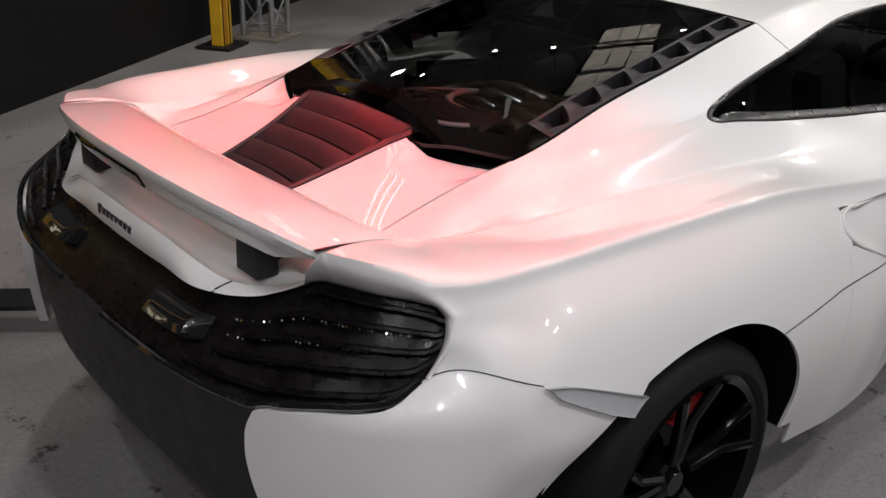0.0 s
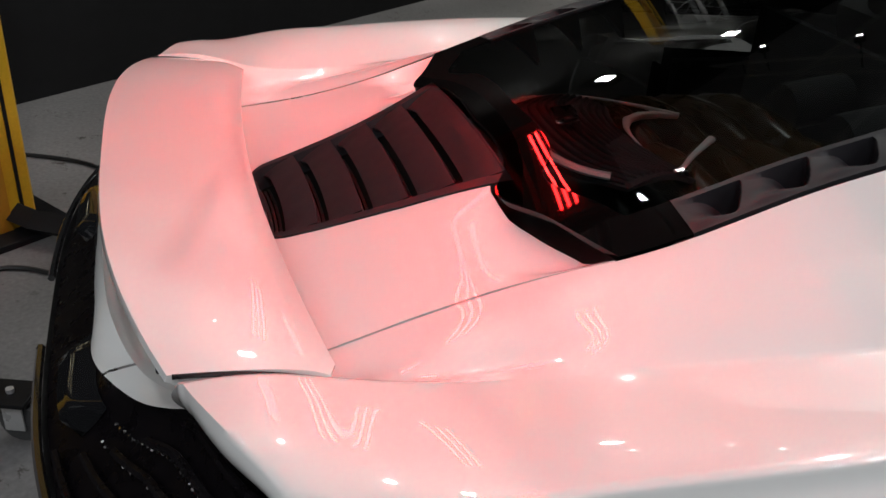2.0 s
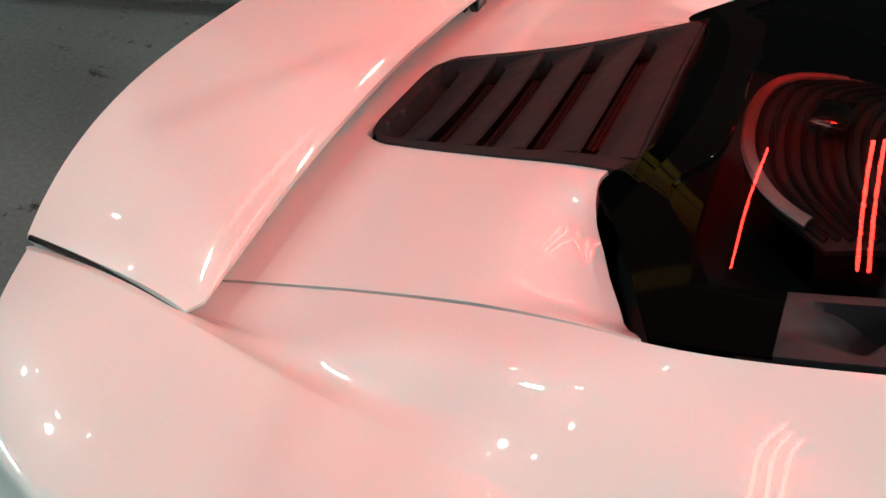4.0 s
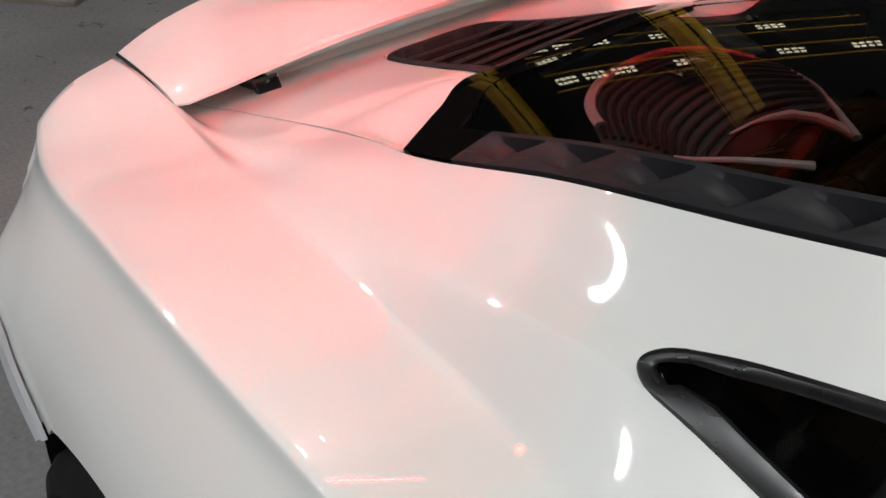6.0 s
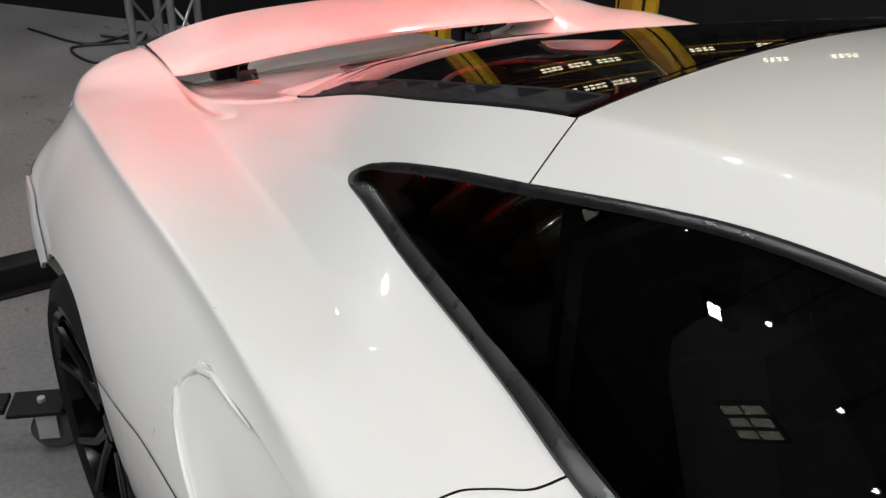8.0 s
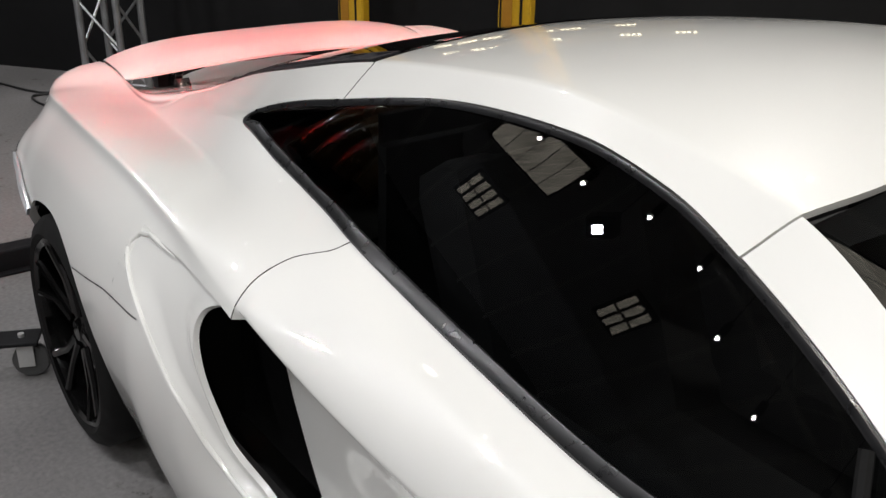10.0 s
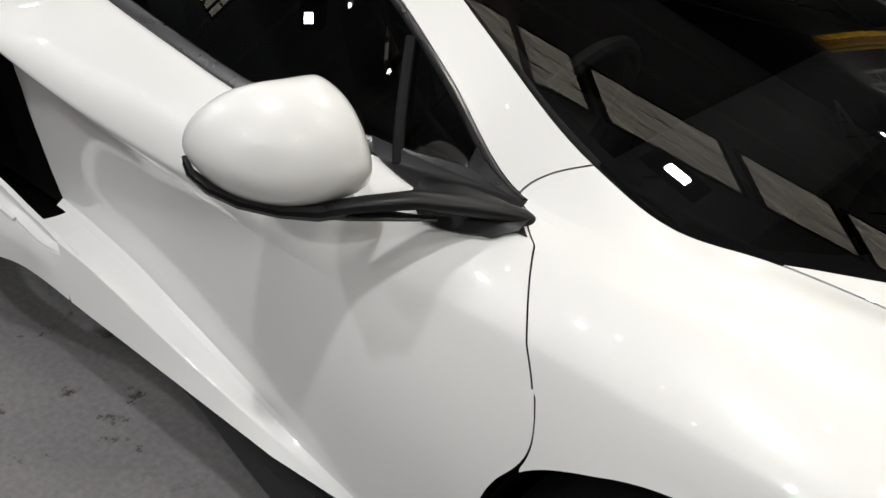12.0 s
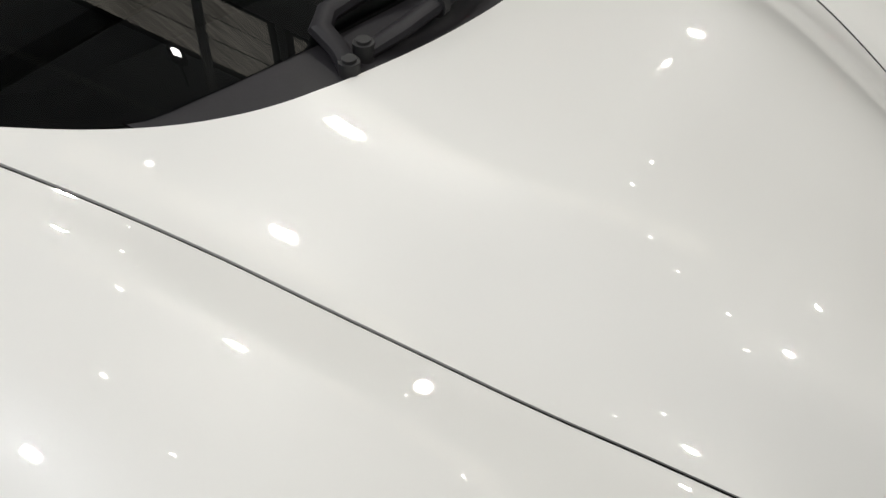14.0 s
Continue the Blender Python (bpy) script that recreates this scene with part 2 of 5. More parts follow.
def sheet(grid, thick=0.0, flip=False, rim=0.0015):
    """A grid of points (n, m, 3) as a panel with a hemmed edge of that thickness."""
    n, m, _ = grid.shape
    du = np.gradient(grid, axis=0)
    dv = np.gradient(grid, axis=1)
    nn = np.cross(du, dv)
    nn /= np.maximum(np.linalg.norm(nn, axis=2, keepdims=True), 1e-9)
    if flip:
        nn = -nn
    g = grid
    vs = [tuple(p) for p in g.reshape(-1, 3)]
    idx = np.arange(n * m).reshape(n, m)
    fs = []
    for i in range(n - 1):
        for j in range(m - 1):
            q = (idx[i, j], idx[i + 1, j], idx[i + 1, j + 1], idx[i, j + 1])
            fs.append(tuple(int(a) for a in (q if not flip else q[::-1])))
    if thick:
        loop = [idx[i, 0] for i in range(n)] + [idx[n - 1, j] for j in range(1, m)] + [idx[i, m - 1] for i in range(n - 2, -1, -1)] + [idx[0, j] for j in range(m - 2, 0, -1)]
        low = [np.array(vs[i]) - nn.reshape(-1, 3)[i] * thick for i in loop]
        k = len(vs)
        vs += [tuple(p) for p in low]
        for a in range(len(loop)):
            b = (a + 1) % len(loop)
            q = (int(loop[a]), int(loop[b]), k + b, k + a)
            fs.append(q[::-1] if not flip else q)
    return vs, fs


def box(cx, cy, cz, sx, sy, sz, m=None, bevel=0.0):
    bm = bmesh.new()
    bmesh.ops.create_cube(bm, size=1, matrix=Matrix.Diagonal((sx, sy, sz, 1)))
    if bevel:
        bmesh.ops.bevel(bm, geom=list(bm.edges), offset=bevel, segments=2, affect="EDGES", profile=0.6)
    bmesh.ops.translate(bm, verts=bm.verts, vec=(cx, cy, cz))
    if m is not None:
        bmesh.ops.transform(bm, matrix=m, verts=bm.verts)
    bm.verts.index_update()
    vs = [v.co[:] for v in bm.verts]
    fs = [tuple(v.index for v in f.verts) for f in bm.faces]
    bm.free()
    return vs, fs


def tube(points, radius, sides=8, closed=False, flat=1.0):
    """A round bar along a line of points."""
    pts = [Vector(p) for p in points]
    n = len(pts)
    vs, fs = [], []
    up = Vector((0, 0, 1))
    for i, p in enumerate(pts):
        a, b = pts[max(i - 1, 0)], pts[min(i + 1, n - 1)]
        if closed:
            a, b = pts[i - 1], pts[(i + 1) % n]
        t = (b - a).normalized()
        s = t.cross(up)
        if s.length < 1e-3:
            s = t.cross(Vector((1, 0, 0)))
        s.normalize()
        w = s.cross(t)
        r = radius[i] if isinstance(radius, (list, tuple)) else radius
        for k in range(sides):
            c = 2 * math.pi * k / sides
            vs.append((p + s * (r * math.cos(c)) + w * (r * flat * math.sin(c)))[:])
    for i in range(n if closed else n - 1):
        for k in range(sides):
            a, b = i * sides, ((i + 1) % n) * sides
            fs.append((a + k, a + (k + 1) % sides, b + (k + 1) % sides, b + k))
    if not closed:
        fs.append(tuple(range(sides)))
        fs.append(tuple(range((n - 1) * sides, n * sides))[::-1])
    return vs, fs


def lathe(profile, axis_at, sides=48):
    """Rows (radius, y offset) turned about a line along y."""
    cx, cy, cz = axis_at
    vs, fs = [], []
    n = len(profile)
    for k in range(sides):
        c = 2 * math.pi * k / sides
        for r, o in profile:
            vs.append((cx + r * math.cos(c), cy + o, cz + r * math.sin(c)))
    for k in range(sides):
        for i in range(n - 1):
            a, b = k * n + i, ((k + 1) % sides) * n + i
            fs.append((a, a + 1, b + 1, b))
    return vs, fs


def mirrored(vs, fs, sign):
    if sign < 0:
        return vs, fs
    return [(v[0], -v[1], v[2]) for v in vs], [tuple(q[::-1]) for q in fs]


# ---- the body's lines: x from the rear axle, half width, height ----
LINE_C = spline([(-.95, 0, .715), (-.84, 0, .735), (-.7, 0, .755), (-.58, 0, .785), (-.4, 0, .845), (-.22, 0, .922), (.2, 0, 1.045), (.68, 0, 1.163), (.95, 0, 1.208), (1.25, 0, 1.236), (1.6, 0, 1.227),
              (1.74, 0, 1.200), (1.9, 0, 1.157), (2.2, 0, 1.062), (2.6, 0, .932), (2.8, 0, .868), (2.95, 0, .826), (3.2, 0, .765), (3.45, 0, .68), (3.65, 0, .57), (3.74, 0, .45)])
LINE_EDGE = spline([(-.95, .42, .72), (-.84, .47, .742), (-.7, .495, .765), (-.57, .470, .787), (-.42, .449, .819), (-.30, .448, .851), (-.22, .458, .875), (-.146, .472, .896), (.155, .486, .997), (.35, .494, 1.05), (.705, .494, 1.138),
                 (1.0, .502, 1.182), (1.3, .515, 1.208), (1.5, .535, 1.196), (1.73, .556, 1.162), (2.0, .625, 1.035), (2.27, .69, .916), (2.41, .70, .876), (2.537, .665, .868), (2.67, .622, .846), (2.8, .582, .820), (2.9, .553, .796), (3.0, .526, .769),
                 (3.1, .497, .740), (3.21, .463, .706), (3.34, .412, .658), (3.48, .357, .599), (3.55, .332, .562), (3.74, .30, .43)])
LINE_TOP = spline([(-.95, .50, .75), (-.7, .553, .795), (-.5, .545, .803), (-.15, .535, .878), (.1, .56, .925), (.34, .602, .962), (.44, .597, 1.0), (.58, .595, 1.043), (.73, .588, 1.08), (.9, .572, 1.12), (1.0, .562, 1.14), (1.2, .566, 1.166),
                (1.3, .57, 1.172), (1.4, .578, 1.174), (1.5, .59, 1.164), (1.6, .605, 1.146), (1.69, .623, 1.116), (1.88, .668, 1.04), (2.01, .70, .968), (2.19, .744, .858), (2.27, .752, .853), (2.41, .752, .866), (2.55, .722, .866),
                (2.8, .65, .832), (3.0, .60, .787), (3.3, .532, .69), (3.55, .45, .57), (3.74, .36, .43)])
LINE_BASE = spline([(-.95, .56, .82), (-.75, .588, .855), (-.65, .585, .853), (-.55, .580, .829), (-.5, .576, .815), (-.15, .585, .86), (.1, .615, .902), (.34, .634, .943), (.6, .676, .929), (.88, .719, .915), (1.02, .752, .915), (1.2, .768, .893), (1.4, .784, .871),
                 (1.68, .797, .842), (2.0, .785, .842), (2.19, .757, .848), (2.27, .767, .845), (2.41, .776, .856), (2.55, .748, .859), (2.8, .69, .83), (3.0, .65, .787), (3.3, .57, .695), (3.55, .47, .575),
                 (3.74, .39, .43)])
LINE_VALLEY = spline([(-.95, .58, .83), (-.75, .602, .861), (-.70, .601, .865), (-.65, .60, .862), (-.60, .597, .851), (-.55, .594, .837), (-.45, .602, .825), (-.38, .612, .824), (-.1, .648, .838), (.08, .673, .848), (.2, .69, .856), (.5, .745, .872), (.8, .80, .882), (1.05, .84, .872),
                   (1.4, .856, .835), (1.8, .858, .803), (2.1, .825, .822), (2.26, .805, .828), (2.41, .83, .836), (2.6, .82, .838), (2.8, .79, .818), (3.0, .755, .777), (3.3, .66, .69), (3.55, .54, .58),
                   (3.74, .43, .42)])
LINE_CREST = spline([(-.95, .60, .83), (-.80, .655, .845), (-.72, .732, .845), (-.65, .772, .839), (-.58, .803, .838), (-.45, .837, .850), (-.3, .850, .856), (-.1, .868, .864), (.1, .881, .868), (.28, .888, .864), (.45, .893, .848), (.62, .905, .831), (.95, .938, .808),
                  (1.2, .933, .765), (1.5, .918, .733), (1.8, .902, .722), (2.1, .893, .735), (2.3, .902, .752), (2.5, .922, .766), (2.7, .922, .764), (3.0, .88, .72), (3.3, .775, .648), (3.55, .60, .555),
                  (3.74, .46, .41)])
# how far the flank flares out, by the drop below the crest
BULGE_REAR = spline([(-.1, -.03), (0, 0), (.025, .010), (.05, .030), (.10, .068), (.15, .095), (.20, .112), (.28, .124), (.38, .122), (.50, .102), (.65, .062), (.85, .0)])
BULGE_FRONT = spline([(-.3, -.02), (0, 0), (.12, .025), (.3, .045), (.55, .045), (.8, .03), (1.0, .0), (1.3, -.03)])
INSET = spline([(.5, .11), (.95, .105), (1.3, .075), (1.7, .032), (2.1, .0), (2.2, .0)])
SILL_CREASE = spline([(.6, .40), (1.2, .412), (1.36, .396), (1.48, .373), (1.68, .342), (1.87, .321), (2.06, .304), (2.2, .294), (2.4, .288)])


def rear_plan(x, z):
    """Half width of the tail below its seam."""
    drop = smooth01((z - .62) / .12) * smooth01((-.48 - x) / .2)
    a, b = .66 - .14 * drop, .955 - .05 * drop
    k = np.clip((-.30 - x) / a, 0, 1)
    return b * (1 - k**2.8) ** (1 / 2.8)


def side_rear(x, z):
    c = LINE_CREST(x)
    y = c[..., 0] + BULGE_REAR(c[..., 1] - z)[..., 0] * (1 - .45 * smooth01((x - .55) / .35)) * (.6 + .4 * smooth01((x + .68) / .2))
    w = smooth01((-.42 - x) / .18) * smooth01((.78 - z) / .12)
    return y * (1 - w) + (rear_plan(np.minimum(x, -.3), z) + .018 * smooth01((x + .66) / .12)) * w


def side_front(x, z):
    c = LINE_CREST(x)
    t = (c[..., 1] - z)
    w = smooth01((x - 1.5) / .8)
    y = c[..., 0] + w * BULGE_FRONT(t / .6)[..., 0] - INSET(x)[..., 0] * smooth01(t / .05)
    zs = SILL_CREASE(x)[..., 0]
    wf = smooth01((2.45 - x) / .25)
    top = np.clip((zs - z) / .014, 0, 1)
    out = np.maximum(.929 + .018 * np.clip((zs - .014 - z) / np.maximum(zs - .299, .02), 0, 1.15) - y, 0)
    return y + out * wf * top


def side_of(x, z):
    w = smooth01((x - .9) / .1)
    return np.where(x < .95, side_rear(x, z), side_front(x, z)) if np.ndim(x) else (side_rear(x, z) if x < .95 else side_front(x, z))


SOFT = {0: 1, 1: 1, 2: .15, 3: 0, 4: 0, 5: .1, 6: .75, 7: 1}


def body(x, s):
    """The car's skin: x along it, s across: 0 centre, 1 mid, 2 edge, 3 window top, 4 window base, 5 valley, 6 crest, 7 flank."""
    x, s = np.broadcast_arrays(np.asarray(x, float), np.asarray(s, float))
    c, e = LINE_C(x), LINE_EDGE(x)
    hood = smooth01((x - 2.9) / .3) * .012
    mid = np.stack([.52 * e[..., 0], c[..., 1] - .27 * (c[..., 1] - e[..., 1]) + hood], -1)
    crest = LINE_CREST(x)
    z7 = crest[..., 1] - .085
    flank = np.stack([side_of(x, z7), z7], -1)
    z8 = crest[..., 1] - .17
    more = np.stack([side_of(x, z8), z8], -1)
    pts = [mid * np.array([-1, 1]), c, mid, e, LINE_TOP(x), LINE_BASE(x), LINE_VALLEY(x), crest, flank, more]
    p = np.stack(pts, 0)
    gap = np.linalg.norm(np.diff(p, axis=0), axis=-1) + 1e-6
    slope = np.diff(p, axis=0) / gap[..., None]
    k = np.clip(np.floor(s).astype(int), 0, 6)
    out = np.zeros(x.shape + (2,))
    loose = 1 - smooth01((x - .12) / .2)
    hoodsoft = smooth01((x - 2.25) / .2)
    for seg in range(7):
        hit = k == seg
        if not hit.any():
            continue
        a = seg + 1
        g = gap[a][hit][:, None]
        d = slope[a][hit]

        def tangent(i, inner):
            g0, g1 = gap[i - 1][hit][:, None], gap[i][hit][:, None]
            t = (slope[i - 1][hit] * g1 + slope[i][hit] * g0) / (g0 + g1)
            soft = np.full(hit.sum(), float(SOFT[i - 1]))
            if i - 1 in (3, 4):
                soft = np.maximum(loose[hit], hoodsoft[hit])
            if i - 1 == 2:
                soft = np.maximum(soft, .85 * hoodsoft[hit])
            if i - 1 == 5:
                soft = np.maximum(soft, smooth01((x[hit] - .2) / .6))
            if i - 1 == 6:
                soft = np.minimum(soft, 1 - .75 * smooth01((.8 - x[hit]) / .3) * smooth01((x[hit] + .72) / .2))
            return d * (1 - soft[:, None]) + t * soft[:, None]

        u = (s[hit] - seg)[:, None]
        p0, p1 = p[a][hit], p[a + 1][hit]
        m0, m1 = tangent(a, True), tangent(a + 1, False)
        out[hit] = (2 * u**3 - 3 * u**2 + 1) * p0 + (u**3 - 2 * u**2 + u) * g * m0 + (3 * u**2 - 2 * u**3) * p1 + (u**3 - u**2) * g * m1
    # under the crest the rear flank keeps its own flare
    below = np.clip(s - 6, 0, 1) * .085
    own = smooth01((.85 - x) / .25) * (s > 6)
    zb = crest[..., 1] - below
    out[..., 0] += (side_of(x, zb) - out[..., 0]) * own
    out[..., 1] += (zb - out[..., 1]) * own
    return np.stack([x, -out[..., 0], out[..., 1]], -1)


def num(f):
    return f if callable(f) else (lambda t: np.zeros_like(t) + f)


def patch(s0, s1, x0, x1, nx=40, ns=24, lift=None, gap=0.0):
    """Part of the skin between s0 and s1, from x0 to x1; x0 and x1 may depend on s."""
    x0, x1 = num(x0), num(x1)
    u, v = np.meshgrid(np.linspace(0, 1, nx), np.linspace(0, 1, ns), indexing="ij")
    s = s0 + (s1 - s0) * v
    a, b = x0(s), x1(s)
    x = a + (b - a) * u
    g = body(x, s)
    if lift is not None:
        nn = np.cross(np.gradient(g, axis=0), np.gradient(g, axis=1))
        nn /= np.maximum(np.linalg.norm(nn, axis=2, keepdims=True), 1e-9)
        nn *= np.where(nn[..., 2:] < 0, -1, 1)
        h = lift(u, v, x, s) if callable(lift) else np.zeros_like(u) + lift
        g = g + nn * h[..., None]
    return g


def along(rows):
    f = spline(rows)
    return lambda t: f(t)[..., 0]


def flank(f, left, right, low, high, nu=40, nv=24):
    """A panel of the flank y = f(x, z) between two curves x(v) and two curves z(u)."""
    left, right, low, high = num(left), num(right), num(low), num(high)
    u, v = np.meshgrid(np.linspace(0, 1, nu), np.linspace(0, 1, nv), indexing="ij")
    xl, xr = left(v), right(v)
    x = xl + (xr - xl) * u
    z = low(x) + (high(x) - low(x)) * v
    return np.stack([x, -f(x, z), z], -1)


def evened(g, axis, n1, n2, powers=()):
    """A pane without ripples: one coordinate as a low polynomial of the other two."""
    rest = [k for k in range(3) if k != axis]
    p, q = g[..., rest[0]].ravel(), g[..., rest[1]].ravel()
    p, q = (p - p.mean()) / p.std(), (q - q.mean()) / q.std()
    m = np.stack([p**i * q**j for i, j in powers or [(i, j) for i in range(n1 + 1) for j in range(n2 + 1)]], -1)
    c, *_ = np.linalg.lstsq(m, g[..., axis].ravel(), rcond=None)
    out = g.copy()
    out[..., axis] = (m @ c).reshape(g.shape[:2])
    return out


# ---- the hall ----
def thing(name, at, label, category, group="", kind=""):
    ob = new(name)
    ob.empty_display_size = 0.1
    ob.location = at
    bpy.context.view_layer.update()
    return tagged(ob, label, category, group, kind)


def hall_box(name, a0, a1, b0, b1, z0, z1, mat, label, kind="structure"):
    m = Matrix.Rotation(ROOM, 4, "Z")
    vs, fs = box((a0 + a1) / 2, (b0 + b1) / 2, (z0 + z1) / 2, a1 - a0, b1 - b0, z1 - z0, m)
    ob = part(name, vs, fs, mat, None, "", False)
    return tagged(ob, label, name.split("_")[0], "", kind)


WALL_B = 3.24
hall_box("floor", -11, 13, -9, WALL_B + .2, -.2, 0, FLOOR, "stained grey concrete workshop floor with oil spots")
hall_box("ceiling", -11, 13, -9, WALL_B + .2, 5.6, 5.8, CEIL, "grey unlit workshop ceiling", "structure")
hall_box("wall_north", -11, 13, WALL_B, WALL_B + .2, 0, 5.6, WALL, "matt black painted workshop wall")
hall_box("wall_south", -11, 13, -9.2, -9, 0, 5.6, WALL, "dark workshop wall with added dim windows")
hall_box("wall_west", -11.2, -11, -9, WALL_B, 0, 5.6, WALL, "dark end wall of the workshop")
hall_box("wall_east", 13, 13.2, -9, WALL_B, 0, 5.6, WALL, "dark end wall of the workshop")


VAL_LOW = .30


# ---- the car ----
car = thing("sports_car", (1.3, 0, 0), "white low sports car with black wheels and dark glass", "car")


def both(g):
    """A right-hand grid from the centre line outwards, made whole."""
    left = g[:, :0:-1].copy()
    left[..., 1] *= -1
    return np.concatenate([left, g], axis=1)


def pane(name, g, mat, parent=car, label="", thick=0.012, flip=True, sign=None, angle=35):
    vs, fs = sheet(g, thick, flip)
    if sign is not None:
        vs, fs = mirrored(vs, fs, sign)
    return part(name, vs, fs, mat, parent, label, True, angle)


G = .0017    # half a panel gap
REAR_EDGE = along([(2, -.70), (3, -.70), (3.6, -.715), (4, -.735), (4.5, -.742), (5, -.736), (5.5, -.703), (6, -.645), (6.56, -.604), (7, -.60)])
ROOF_REAR = along([(0, .672), (1, .684), (2, .706), (3, .734)])
ROOF_FRONT = along([(0, 1.748), (1, 1.747), (1.6, 1.737), (2, 1.721), (3, 1.692)])
DOOR_REAR = along([(4, 1.015), (4.4, .998), (4.7, .970), (5.1, .938), (5.5, .926), (6, .935), (7, .945)])
FENDER_REAR = along([(2, 2.272), (3, 2.192), (4, 2.218), (5, 2.268), (6, 2.340), (6.56, 2.372), (7, 2.385)])
COWL = along([(0, 2.886), (.24, 2.882), (.6, 2.868), (.84, 2.852), (1.08, 2.831), (1.24, 2.812), (1.4, 2.784), (1.6, 2.732), (1.76, 2.67), (1.88, 2.608), (2, 2.538)])
GLASS_FRONT_EDGE = along([(0, 2.82), (.6, 2.80), (1.08, 2.772), (1.4, 2.742), (1.6, 2.715), (1.76, 2.66), (1.88, 2.60), (2, 2.53)])
GLASS_TAIL = along([(0, -.215), (.5, -.212), (.8, -.222), (1.02, -.252), (1.5, -.203), (2, -.148)])
NOSE = along([(0, 3.70), (1, 3.68), (2, 3.63), (3, 3.60), (4, 3.58), (5, 3.55), (6, 3.52), (7, 3.50)])
S_END = 6.56

# roof, bonnet, deck and glass
g = both(patch(0, 3, lambda s: ROOF_REAR(s) + G, lambda s: ROOF_FRONT(s) - G, 50, 40))
pane("roof", g, PAINT)
g = both(patch(0, 1.986, lambda s: COWL(s) + G, NOSE, 60, 40))
pane("bonnet", g, PAINT, car, "", .004)
# dark strip under each shut line, put there for the shade in the gap
for sgn in (-1, 1):
    pane("bonnet_joint", patch(1.94, 2.06, 2.54, 3.58, 40, 4, -.012), DARK, car, "", 0, True, sgn)
windscreen = pane("windscreen", evened(both(patch(0, 1.97, lambda s: ROOF_FRONT(s) + .006, GLASS_FRONT_EDGE, 40, 30, -.003)), 2, 2, 4, ((0, 0), (1, 0), (2, 0), (0, 2), (1, 2), (0, 4))), GLASS_DARK, car, "dark tinted curved windscreen")
# black ceramic border under the glass edge
for sgn in (-1, 1):
    b1 = patch(1.86, 2.0, lambda s: ROOF_FRONT(s) + .004, GLASS_FRONT_EDGE, 40, 5, -.018)
    pane("windscreen_border", b1, DARK, windscreen, "", 0, True, sgn)
b2 = both(patch(0, 1.97, lambda s: GLASS_FRONT_EDGE(s) - .10, GLASS_FRONT_EDGE, 8, 30, -.018))
pane("windscreen_border", b2, DARK, windscreen, "", 0)
b3 = both(patch(0, 1.97, ROOF_FRONT, lambda s: ROOF_FRONT(s) + .05, 6, 30, -.018))
pane("windscreen_border", b3, DARK, windscreen, "", 0)
pane("cowl_panel", both(patch(0, 1.62, lambda s: GLASS_FRONT_EDGE(s) - .004, lambda s: COWL(s) + .002, 6, 30, -.006)), SATIN, car, "dark grey plastic cowl below the windscreen", .004)

# engine deck with its louvre opening
LOUVRE_S = along([(-.62, .40), (-.60, .50), (-.57, .585), (-.54, .62), (-.40, .76), (-.28, .90), (-.21, 1.0)])
g = both(patch(0, 1.985, -.70, -.605, 10, 30))
deck = pane("engine_deck", g, PAINT, car, "white engine deck around black louvres")
u, v = np.meshgrid(np.linspace(0, 1, 40), np.linspace(0, 1, 16), indexing="ij")
xs = -.605 + (GLASS_TAIL(2 * v) - .004 + .605) * u
s_in = LOUVRE_S(np.clip(xs, -.62, -.21))
ss = s_in + (1.985 - s_in) * v
xs = -.605 + (GLASS_TAIL(ss) - .004 + .605) * u
ss = LOUVRE_S(np.clip(xs, -.62, -.21)) + (1.985 - LOUVRE_S(np.clip(xs, -.62, -.21))) * v
hollow = lambda x, s: -.035 * smooth01((x + .34) / .14) * smooth01((s - 1.02) / .25) * smooth01((2.02 - s) / .25)
side = body(xs, ss)
side[..., 2] += hollow(xs, ss)
for sgn in (-1, 1):
    pane("deck_side", side, PAINT, deck, "", .012, True, sgn)


def louvre_bow(v):
    return .05 + .030 * (1 - v * v)


def louvre_at(u, v, drop):
    """A place on the louvre panel: u forwards, v across from -1 to 1, drop metres below the skin."""
    u, v = np.broadcast_arrays(u, v)
    x = -.604 + .382 * u
    round_ = np.sqrt(np.clip(1 - ((np.clip(.10 - u, 0, .1)) / .10) ** 2, .0, 1)) * .35 + .65
    g = body(x, np.abs(v) * LOUVRE_S(x) * round_)
    g[..., 1] = -np.abs(g[..., 1]) * np.sign(v)
    g[..., 2] += .004 - drop
    return g


def louvre_pit(u, v):
    b = louvre_bow(v) - .02
    return .046 * smooth01((.89 - np.abs(v)) / .035) * smooth01((u - b) / .02) * smooth01((.985 - u) / .012)


